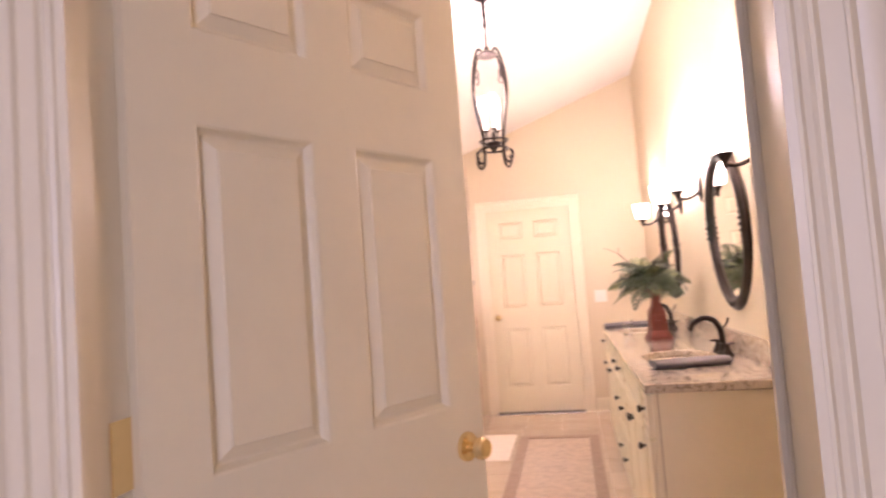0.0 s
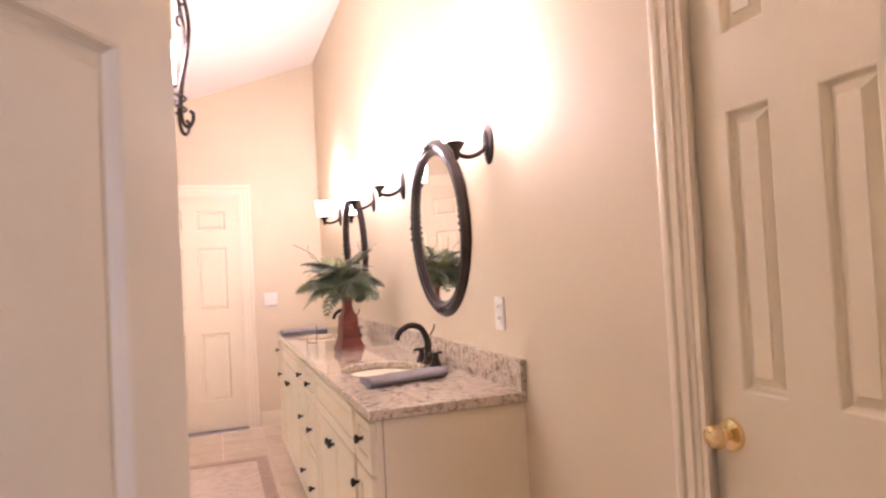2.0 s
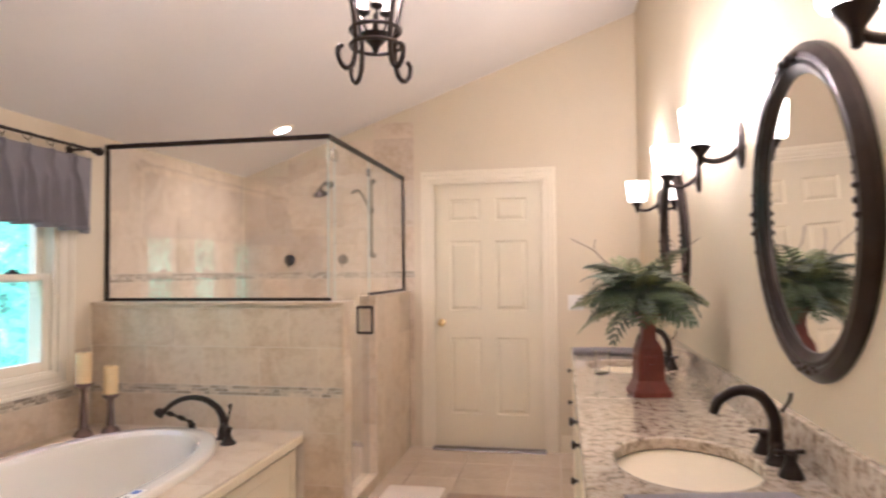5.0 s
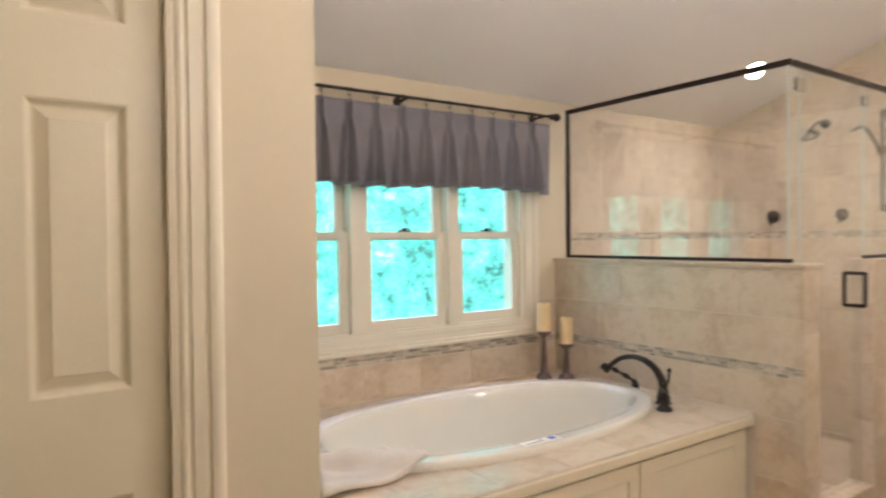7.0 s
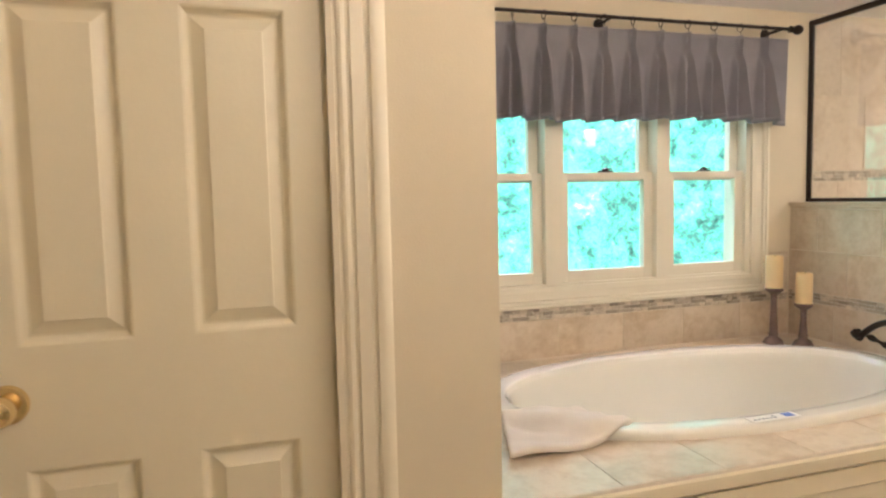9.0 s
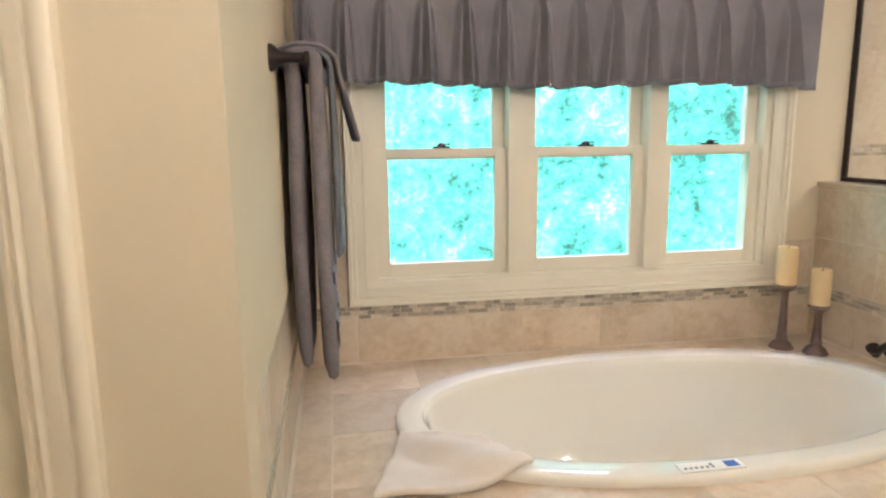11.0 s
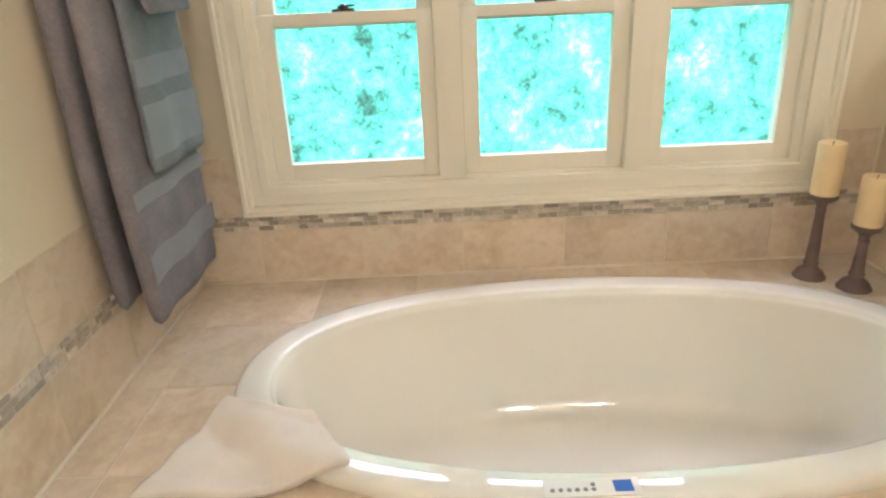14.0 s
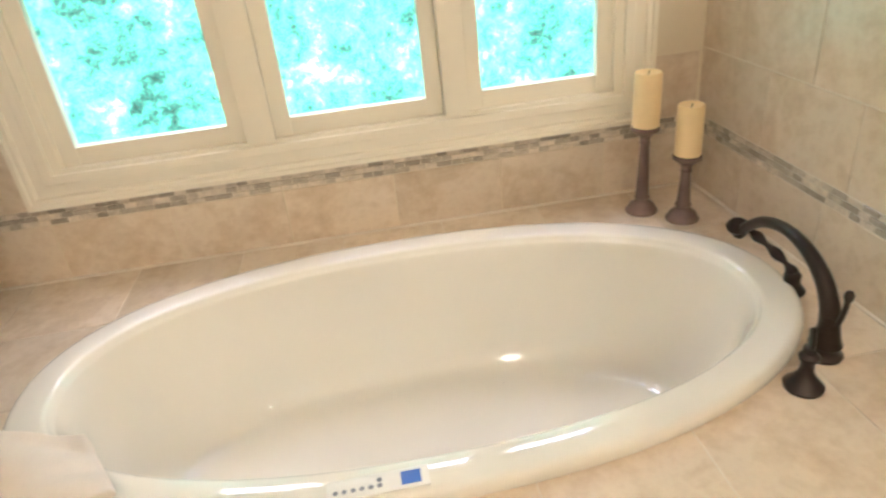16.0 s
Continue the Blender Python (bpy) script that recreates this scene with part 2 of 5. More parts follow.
def smooth_path(points, steps=6):
    """Points on a rounded line through the given ones."""
    p = [Vector(q) for q in points]
    p = [2 * p[0] - p[1]] + p + [2 * p[-1] - p[-2]]
    out = []
    for i in range(1, len(p) - 2):
        for k in range(steps):
            t = k / steps
            out.append(0.5 * (2 * p[i] + (p[i + 1] - p[i - 1]) * t + (2 * p[i - 1] - 5 * p[i] + 4 * p[i + 1] - p[i + 2]) * t * t + (3 * p[i] - p[i - 1] - 3 * p[i + 1] + p[i + 2]) * t ** 3))
    return out + [p[-2]]


def mesh_of(name, bm, mat, smooth=True):
    bmesh.ops.recalc_face_normals(bm, faces=bm.faces)
    me = bpy.data.meshes.new(name)
    bm.to_mesh(me)
    bm.free()
    me.materials.append(M[mat] if isinstance(mat, str) else mat)
    if smooth:
        me.shade_smooth()
        me.set_sharp_from_angle(angle=radians(35))
    return me


def thing(name, bm=None, mat=None, label="", category="", group="", kind="", m=None):
    ob = new(name, mesh_of(name, bm, mat) if bm else None)
    if m:
        ob.matrix_world = m
    return tagged(ob, label, category, group, kind)


def part(name, bm, mat, parent, label=""):
    """A mesh under a thing or a part, in that parent's own space."""
    ob = new(name, mesh_of(name, bm, mat))
    ob.parent = parent
    return tagged(ob, label)


def piece(name, me, parent, m):
    ob = new(name, me)
    ob.parent = parent
    ob.matrix_basis = m
    return ob


# ---- large structure ----
def sloped(x0, x1, z0):
    """Outline in x and z of a wall's piece that ends under the sloping ceiling."""
    return [(x0, z0), (x1, z0), (x1, ceil_z(x1) + 0.02), (x0, ceil_z(x0) + 0.02)]


HALL_Y = -1.5
thing("floor", box(-2.3, 1.3, HALL_Y - 0.2, YF + 0.2, -0.12, -0.006), "grout", "sand-coloured grout bed of the tiled bathroom floor", "floor", kind="structure")
bm = bmesh.new()
add_prism(bm, [(XW - 0.15, ceil_z(XW - 0.15)), (XV + 0.15, ceil_z(XV + 0.15)), (XV + 0.15, ceil_z(XV + 0.15) + 0.12), (XW - 0.15, ceil_z(XW - 0.15) + 0.12)], "y", HALL_Y - 0.2, YF + 0.15)
thing("ceiling", bm, "ceiling", "sloping smooth off-white painted ceiling", "ceiling", kind="structure")

# far wall with its door opening
FD0, FD1, FDH = -0.49, 0.36, 2.035
bm = bmesh.new()
add_prism(bm, sloped(XW - 0.15, FD0 - 0.015, 0), "y", YF, YF + 0.14)
add_prism(bm, sloped(FD1 + 0.015, XV + 0.15, 0), "y", YF, YF + 0.14)
add_prism(bm, sloped(FD0 - 0.015, FD1 + 0.015, FDH + 0.015), "y", YF, YF + 0.14)
thing("wall_north", bm, "wall", "tan painted wall with a closed white door", "wall", kind="structure")
thing("backing_wall", box(-0.9, 0.8, YF + 0.14, YF + 0.2, 0, 2.4), "wall", "plain wall behind the closed door", "wall", kind="structure")

# vanity wall with the opening of a second door
LD0, LD1 = 2.72, 3.20
bm = bmesh.new()
for y0, y1, z0 in ((HALL_Y, LD0 - 0.015, 0), (LD1 + 0.015, YF, 0), (LD0 - 0.015, LD1 + 0.015, FDH + 0.015)):
    add_box(bm, XV, XV + 0.13, y0, y1, z0, ceil_z(XV) + 0.05)
thing("wall_east", bm, "wall", "long tan painted wall behind the vanity", "wall", kind="structure")
thing("closet_backing", box(XV + 0.13, XV + 0.2, LD0 - 0.2, LD1 + 0.2, 0, 2.4), "wall", "plain wall behind the linen door", "wall", kind="structure")

# window wall
WY0, WY1, WZ0, WZ1 = 4.405, 6.07, 0.845, 1.80
bm = bmesh.new()
for y0, y1, z0, z1 in ((YE - 0.3, WY0, 0, 2.2), (WY1, YF, 0, 2.2), (WY0, WY1, 0, WZ0), (WY0, WY1, WZ1, 2.2)):
    add_box(bm, XW - 0.15, XW, y0, y1, z0, z1)
thing("wall_west", bm, "wall", "tan painted outer wall with a triple window", "wall", kind="structure")

# closet block: wall with its door, and the wall that ends the tub alcove
CD0, CD1 = 3.262, 3.842
bm = bmesh.new()
for y0, y1, z0 in ((YE - 0.1, CD0 - 0.015, 0), (CD1 + 0.015, YC, 0), (CD0 - 0.015, CD1 + 0.015, FDH + 0.015)):
    add_prism(bm, sloped(XC - 0.12, XC, z0), "y", y0, y1)
thing("wall_closet", bm, "wall", "tan painted wall with the water closet's white door", "wall", kind="structure")
bm = bmesh.new()
add_prism(bm, sloped(XW - 0.15, XC - 0.12, 0), "y", YC - 0.12, YC)
thing("wall_alcove", bm, "wall", "pale painted end wall of the tub alcove", "wall", kind="structure")
thing("water_closet_wall", box(XC - 0.9, XC - 0.8, YE - 0.1, YC - 0.12, 0, 2.5), "wall", "plain wall inside the water closet", "wall", kind="structure")

# entry wall with the open doorway, and the room behind it
ED0, ED1 = -0.325, 0.545
bm = bmesh.new()
add_prism(bm, sloped(XC - 0.9, ED0 - 0.015, 0), "y", YE - 0.12, YE)
add_prism(bm, sloped(ED1 + 0.015, XV, 0), "y", YE - 0.12, YE)
add_prism(bm, sloped(ED0 - 0.015, ED1 + 0.015, FDH + 0.015), "y", YE - 0.12, YE)
thing("wall_entry", bm, "wall", "tan painted wall around the open entry door", "wall", kind="structure")
bm = bmesh.new()
add_box(bm, XW, XW + 0.1, HALL_Y, YE - 0.12, 0, 3.4)
for x0, x1, z0, z1 in ((XW, -0.3, 0, 3.4), (1.0, XV, 0, 3.4), (-0.3, 1.0, 0, 0.8), (-0.3, 1.0, 2.2, 3.4)):
    add_box(bm, x0, x1, HALL_Y - 0.12, HALL_Y, z0, z1)
thing("wall_hall", bm, "wall", "plain tan walls of the room outside the entry", "wall", kind="structure")


def casing(name, w, h, m, label, depth=0.13, stop=True, wide=1.0):
    """Door casing with a stepped moulding, and the jamb that lines the opening."""
    bm = bmesh.new()
    prof = [(-0.012, 0), (-0.012, 0.010), (-0.002, 0.012), (0.0, 0.008), (0.004, 0.008), (0.006, 0.013), (0.012, 0.016), (0.018, 0.013), (0.020, 0.009), (0.025, 0.009), (0.028, 0.016), (0.050, 0.018), (0.054, 0.013), (0.058, 0.013), (0.061, 0.021), (0.070, 0.025), (0.082, 0.024), (0.088, 0.020), (0.092, 0)]
    rings = []
    for u, v in [(u * wide if u > 0 else u, v) for u, v in prof]:
        rings.append([bm.verts.new(p) for p in ((-u, -v, 0), (-u, -v, h + u), (w + u, -v, h + u), (w + u, -v, 0))])
    for a, b in zip(rings, rings[1:]):
        for i in range(3):
            bm.faces.new((a[i], a[i + 1], b[i + 1], b[i]))
    for i in (0, 3):
        bm.faces.new([r[i] for r in rings])
    ob = thing(name, bm, "trim", label, "door casing", kind="structure", m=m)
    bm = bmesh.new()
    for x0, x1, z0, z1 in ((-0.014, 0.0, 0, h), (w, w + 0.014, 0, h), (-0.014, w + 0.014, h, h + 0.014)):
        add_box(bm, x0, x1, 0.001, depth, z0, z1)
    for x0, x1, z0, z1 in () if not stop else ((0.0, 0.011, 0, h - 0.011), (w - 0.011, w, 0, h - 0.011), (0.0, w, h - 0.011, h)):
        add_box(bm, x0, x1, 0.056, 0.085, z0, z1)
    part("jamb", bm, "trim", ob)
    return ob


def six_panel(name, w, h, m, label, knob_at, st, mid, thick=0.035, kind="structure"):
    """A six-panel door: stiles and rails, six raised panels, a knob on both sides. Hinge at x = 0."""
    g = 0.003
    cols = ((st, (w - mid) / 2), ((w + mid) / 2, w - st))
    rows = ((0.25, 0.835), (1.035, 1.575), (1.725, 1.90))
    bm = bmesh.new()
    xs = sorted({g, w - g, *[x for c in cols for x in c]})
    zs = sorted({0.008, h - g, *[z for r in rows for z in r]})
    holes = {(c[0], r[0]) for c in cols for r in rows}
    for x0, x1 in zip(xs, xs[1:]):
        for z0, z1 in zip(zs, zs[1:]):
            if (x0, z0) not in holes:
                add_box(bm, x0, x1, -thick / 2, thick / 2, z0, z1)
    bmesh.ops.remove_doubles(bm, verts=bm.verts, dist=0.0002)
    inner = [f for f in bm.faces if any(len(e.link_faces) > 2 for e in f.edges) and abs(f.normal.y) < 0.5 and all(len(e.link_faces) > 2 for e in f.edges)]
    bmesh.ops.delete(bm, geom=inner, context="FACES_ONLY")
    door = thing(name, bm, "door", label, "door", kind=kind, m=m)
    for c in cols:
        for r in rows:
            bm = bmesh.new()
            loops = []
            fit = min(1.0, 0.30 * (c[1] - c[0]) / 0.0375)
            for step, d in ((0.0, 0.0), (0.004, 0.002), (0.008, 0.010), (0.012, 0.0145), (0.016, 0.0145), (0.036, 0.004), (0.0375, 0.001)):
                inset = step * fit
                pair = []
                for s in (1, -1):
                    y = s * (thick / 2 - d)
                    pair.append([bm.verts.new((x, y, z)) for x, z in ((c[0] + inset, r[0] + inset), (c[1] - inset, r[0] + inset), (c[1] - inset, r[1] - inset), (c[0] + inset, r[1] - inset))])
                loops.append(pair)
            for a, b in zip(loops, loops[1:]):
                for k in (0, 1):
                    for i in range(4):
                        bm.faces.new((a[k][i], a[k][(i + 1) % 4], b[k][(i + 1) % 4], b[k][i]))
            for k in (0, 1):
                bm.faces.new(loops[-1][k])
            part("panel", bm, "door", door).data.shade_flat()
    prof = [(0.0, 0.060), (0.011, 0.059), (0.020, 0.054), (0.0245, 0.044), (0.0235, 0.035), (0.016, 0.026), (0.011, 0.020), (0.011, 0.012), (0.030, 0.009), (0.032, 0.004), (0.032, 0.0)]
    for s in (1, -1):
        part("door_knob", lathe(prof, 24, pose(knob_at, s * thick / 2, 0.945, -90 * s)), "brass", door, "polished brass door knob")
    return door


# far door, set back in its jamb
casing("door_casing", FD1 - FD0, FDH, pose(FD0, YF, 0), "white moulded casing of the far door", 0.14)
six_panel("door_1", FD1 - FD0 - 0.004, FDH - 0.008, pose(FD0 + 0.002, YF + 0.037, 0.006), "closed white six-panel door with a brass knob", 0.06, 0.125, 0.11)
thing("threshold", add_prism(bmesh.new(), [(YF - 0.028 + 0.047 * math.cos(math.pi * k / 10), 0.022 * math.sin(math.pi * k / 10)) for k in range(11)], "x", FD0 + 0.002, FD1 - 0.002), "threshold", "dark glossy threshold strip under the far door", "threshold", kind="structure")
# linen door in the vanity wall
casing("door_casing", LD1 - LD0, FDH, pose(XV, LD1, 0, 0, 0, -90), "cream moulded casing of the linen door", 0.13, wide=0.86)
six_panel("door_2", LD1 - LD0 - 0.004, FDH - 0.008, pose(XV + 0.037, LD1 - 0.002, 0.006, 0, 0, -90), "closed narrow cream six-panel door with a brass knob", 0.05, 0.085, 0.10)
# water closet door
casing("door_casing", CD1 - CD0, FDH, pose(XC, CD0, 0, 0, 0, 90), "cream moulded casing of the water closet door", 0.12)
six_panel("door_3", CD1 - CD0 - 0.004, FDH - 0.008, pose(XC - 0.037, CD0 + 0.002, 0.006, 0, 0, 90), "closed cream six-panel door with a brass knob", 0.055, 0.075, 0.093)
# entry doorway and its open door
casing("door_casing", ED1 - ED0, FDH, pose(ED1, YE, 0, 0, 0, 180), "cream moulded casing inside the entry doorway", 0.06, False)
casing("door_casing", ED1 - ED0, FDH, pose(ED0, YE - 0.12, 0), "white moulded casing outside the entry doorway", 0.06, False)
entry = six_panel("door_4", 0.765, FDH - 0.008, pose(ED0 + 0.010, YE - 0.03, 0.006, 0, 0, 59.8), "open white six-panel entry door with brass knob and hinges", 0.70, 0.107, 0.10)
back = entry.matrix_world.inverted()
for hz in (0.28, 1.10, 1.82):
    bm = box(-0.001, 0.003, -0.052, -0.004, -0.05, 0.05)
    add_lathe(bm, [(0.0, -0.052), (0.007, -0.05), (0.007, 0.05), (0.0, 0.052)], 12, pose(0.007, 0.004, 0))
    part("hinge", bm, "brass", entry, "brass butt hinge").matrix_basis = back @ pose(ED0, YE - 0.012, hz)

# tub window: three double-hung units in one moulded casing
bm = bmesh.new()
prof = [(-0.01, 0.0), (-0.01, 0.014), (0.012, 0.018), (0.020, 0.014), (0.045, 0.014), (0.050, 0.024), (0.062, 0.024), (0.066, 0.030), (0.078, 0.030), (0.080, 0.0)]
ww, wh = WY1 - WY0, WZ1 - WZ0
rings = [[bm.verts.new((v, y, z)) for y, z in ((-u, -u), (ww + u, -u), (ww + u, wh + u), (-u, wh + u))] for u, v in prof]
for a, b in zip(rings, rings[1:]):
    for i in range(4):
        bm.faces.new((a[i], a[(i + 1) % 4], b[(i + 1) % 4], b[i]))
window = thing("window_1", bm, "white", "white triple double-hung window with moulded casing above the tub", "window", kind="structure", m=pose(XW, WY0, WZ0))
bm = bmesh.new()
for y0, y1, z0, z1 in ((0, 0.037, 0, wh), (ww - 0.037, ww, 0, wh), (0.037, ww - 0.037, 0, 0.021), (0.037, ww - 0.037, wh - 0.021, wh)):
    add_box(bm, -0.15, 0.0, y0, y1, z0, z1)
part("window_frame", bm, "white", window)
UNITS = ((0.035, 0.545), (0.625, 1.115), (1.185, 1.63))
for k in (0, 1):
    part("mullion", box(-0.13, 0.012, UNITS[k][1], UNITS[k + 1][0], 0.02, wh - 0.02, 0.004), "white", window)
MEET = 0.492
for y0, y1 in UNITS:
    for nm, z0, z1, x0, rail in (("lower_sash", 0.02, MEET + 0.022, -0.055, 0.052), ("upper_sash", MEET - 0.02, wh - 0.02, -0.095, 0.034)):
        bm = bmesh.new()
        a, b = y0, y1
        add_box(bm, x0, x0 + 0.034, a, a + 0.048, z0, z1, 0.003)
        add_box(bm, x0, x0 + 0.034, b - 0.048, b, z0, z1, 0.003)
        add_box(bm, x0, x0 + 0.034, a + 0.048, b - 0.048, z0, z0 + rail, 0.003)
        add_box(bm, x0, x0 + 0.034, a + 0.048, b - 0.048, z1 - 0.034, z1, 0.003)
        sash = part(nm, bm, "white", window)
        pane = part("pane", box(x0 + 0.014, x0 + 0.018, a + 0.04, b - 0.04, z0 + 0.02, z1 - 0.02), "pane", sash)
        pane.visible_shadow = False
    bm = box(-0.045, -0.018, (y0 + y1) / 2 - 0.032, (y0 + y1) / 2 + 0.032, MEET + 0.022, MEET + 0.030, 0.003)
    add_lathe(bm, [(0.016, 0), (0.016, 0.008), (0.008, 0.014), (0, 0.015)], 14, pose(-0.032, (y0 + y1) / 2, MEET + 0.029))
    add_box(bm, -0.038, -0.026, (y0 + y1) / 2, (y0 + y1) / 2 + 0.034, MEET + 0.034, MEET + 0.040, 0.002)
    part("sash_lock", bm, "bronze", window, "dark bronze sash lock")


# ---- cutting tiles and slabs round an oval ----
def clip(poly, nx, ny, d):
    """Keeps the part of a convex outline where nx x + ny y >= d."""
    out = []
    for (x0, y0), (x1, y1) in zip(poly, poly[1:] + poly[:1]):
        a, b = nx * x0 + ny * y0 - d, nx * x1 + ny * y1 - d
        if a >= 0:
            out.append((x0, y0))
        if a * b < 0:
            f = a / (a - b)
            out.append((x0 + f * (x1 - x0), y0 + f * (y1 - y0)))
    return out


def cut_slab(bm, x0, x1, y0, y1, z0, z1, holes, n=48):
    """A slab with oval holes (centre x, centre y, half x, half y)."""
    rect = [(x0, y0), (x1, y0), (x1, y1), (x0, y1)]
    hit = [h for h in holes if x0 < h[0] + h[2] and x1 > h[0] - h[2] and y0 < h[1] + h[3] and y1 > h[1] - h[3]]
    if not hit:
        return add_box(bm, x0, x1, y0, y1, z0, z1)
    cx, cy, hx, hy = hit[0]
    fs = []
    for i in range(n):
        a0, a1 = 2 * math.pi * i / n, 2 * math.pi * (i + 1) / n
        p0, p1 = (cx + hx * math.cos(a0), cy + hy * math.sin(a0)), (cx + hx * math.cos(a1), cy + hy * math.sin(a1))
        poly = rect
        dx, dy = p0[0] - cx, p0[1] - cy
        poly = clip(poly, -dy, dx, -dy * cx + dx * cy)
        dx, dy = p1[0] - cx, p1[1] - cy
        poly = clip(poly, dy, -dx, dy * cx - dx * cy) if poly else poly
        nx, ny = p1[1] - p0[1], p0[0] - p1[0]
        poly = clip(poly, nx, ny, nx * p0[0] + ny * p0[1]) if poly else poly
        if len(poly) > 2:
            fs.append(bm.faces.new([bm.verts.new((x, y, z1)) for x, y in poly]))
    bmesh.ops.remove_doubles(bm, verts=bm.verts, dist=0.0004)
    fs = [f for f in fs if f.is_valid]
    made = bmesh.ops.extrude_face_region(bm, geom=fs)
    bmesh.ops.translate(bm, verts=[v for v in made["geom"] if isinstance(v, bmesh.types.BMVert)], vec=(0, 0, z0 - z1))
    return bm


# ---- tub alcove ----
DECK, DX, KY = 0.53, -0.825, 6.30
TUB = (-1.455, 5.325, 0.47, 0.885)
cx, cy, hx, hy = TUB
bm = bmesh.new()
add_box(bm, DX - 0.06, DX - 0.035, YC, KY, 0, DECK - 0.012)
add_box(bm, XW, DX - 0.06, YC, YC + 0.1, 0, DECK - 0.012)
add_box(bm, XW, DX - 0.06, KY - 0.06, KY, 0, DECK - 0.012)
surround = thing("tub_surround", bm, "cabinet", "cream panelled surround under the tiled tub deck", "tub surround", kind="structure")
bm = bmesh.new()
cut_slab(bm, XW, DX, YC, KY, DECK - 0.03, DECK + 0.0025, [(cx, cy, hx - 0.06, hy - 0.06)])
part("deck_bed", bm, "grout", surround, "sand-coloured grout between the deck tiles")


def raised_panel(bm, y0, y1, z0, z1, x, depth, frame, proud=0.006):
    """A framed front with a raised field, in a plane facing +x or -x by the sign of depth."""
    s = math.copysign(1, depth)
    loops = []
    for inset, d in ((0, 0), (0, depth), (frame, depth), (frame + 0.006, depth - s * 0.007), (frame + 0.012, depth - s * 0.007), (frame + 0.03, depth - s * 0.001), (frame + 0.034, depth - s * 0.0005)):
        loops.append([bm.verts.new((x + d, y, z)) for y, z in ((y0 + inset, z0 + inset), (y1 - inset, z0 + inset), (y1 - inset, z1 - inset), (y0 + inset, z1 - inset))])
    for a, b in zip(loops, loops[1:]):
        for i in range(4):
            bm.faces.new((a[i], a[(i + 1) % 4], b[(i + 1) % 4], b[i]))
    bm.faces.new(loops[-1])
    bm.faces.new(loops[0][::-1])
    return bm


for y0, y1 in ((YC + 0.02, 4.775), (4.785, 5.535), (5.545, 6.245)):
    part("skirt_panel", raised_panel(bmesh.new(), y0, y1, 0.06, 0.465, DX - 0.035, 0.02, 0.055), "cabinet", surround)
    bm = bmesh.new()
part("edge_trim", add_prism(bm, [(DX - 0.035, DECK - 0.06), (DX - 0.008, DECK - 0.055), (DX + 0.004, DECK - 0.045), (DX + 0.006, DECK - 0.012), (DX - 0.002, DECK - 0.004), (DX - 0.035, DECK - 0.004)], "y", YC, KY), "cabinet", surround)


def oval(bm, f, e, z, n=72, p=2.2):
    """A ring of a rounded oval with half sizes f across and e along."""
    out = []
    for i in range(n):
        a = 2 * math.pi * i / n
        c, s = math.cos(a), math.sin(a)
        out.append(bm.verts.new((math.copysign(abs(c) ** (2 / p), c) * f, math.copysign(abs(s) ** (2 / p), s) * e, z)))
    return out


bm = bmesh.new()
levels = [(0.02, -0.02), (0.003, -0.004), (0.0, 0.004), (0.0, 0.020), (0.004, 0.028), (0.011, 0.0325), (0.020, 0.034), (0.050, 0.0345), (0.074, 0.034), (0.081, 0.032), (0.086, 0.027), (0.0885, 0.021), (0.093, 0.018), (0.097, 0.010), (0.102, -0.004),
          (0.110, -0.03), (0.122, -0.11), (0.142, -0.20), (0.168, -0.285), (0.186, -0.322), (0.205, -0.338), (0.235, -0.344), (0.30, -0.350), (0.38, -0.352)]
rings = [oval(bm, hx - o, hy - o * (1.0 if o < 0.11 else 1.0 + 3.2 * (o - 0.11)), z) for o, z in levels]
for a, b in zip(rings, rings[1:]):
    for i in range(72):
        bm.faces.new((a[i], a[(i + 1) % 72], b[(i + 1) % 72], b[i]))
bm.faces.new(rings[-1])
tub = thing("bathtub", bm, "tub", "white oval drop-in bathtub set in the tiled deck", "bathtub", m=pose(cx, cy, DECK))
panel = part("control_panel", box(hx - 0.062, hx - 0.018, -0.205, -0.03, 0.0335, 0.0375, 0.0015), "plastic", tub, "white control strip on the tub rim")
part("display", box(hx - 0.054, hx - 0.026, -0.078, -0.044, 0.0375, 0.0385), "blue", panel, "blue lit button")
for k in range(7):
    part("button", lathe([(0.0045, 0), (0.0045, 0.0012), (0, 0.0014)], 8, pose(hx - 0.034 - (0.012 if k == 6 else 0), -0.190 + 0.015 * (k if k < 6 else 5), 0.0375)), "grey", panel)

for k in range(22):
    a = 2 * math.pi * (k + 0.5) / 22
    fx, fy = hx - 0.25, hy - 0.25 * (1 + 3.2 * 0.14)
    part("air_jet", lathe([(0.0024, 0), (0.0024, 0.001), (0, 0.0012)], 8, pose(math.copysign(abs(math.cos(a)) ** (2 / 2.2), math.cos(a)) * fx, math.copysign(abs(math.sin(a)) ** (2 / 2.2), math.sin(a)) * fy, -0.3465)), "grey", tub, "small grey air jet")

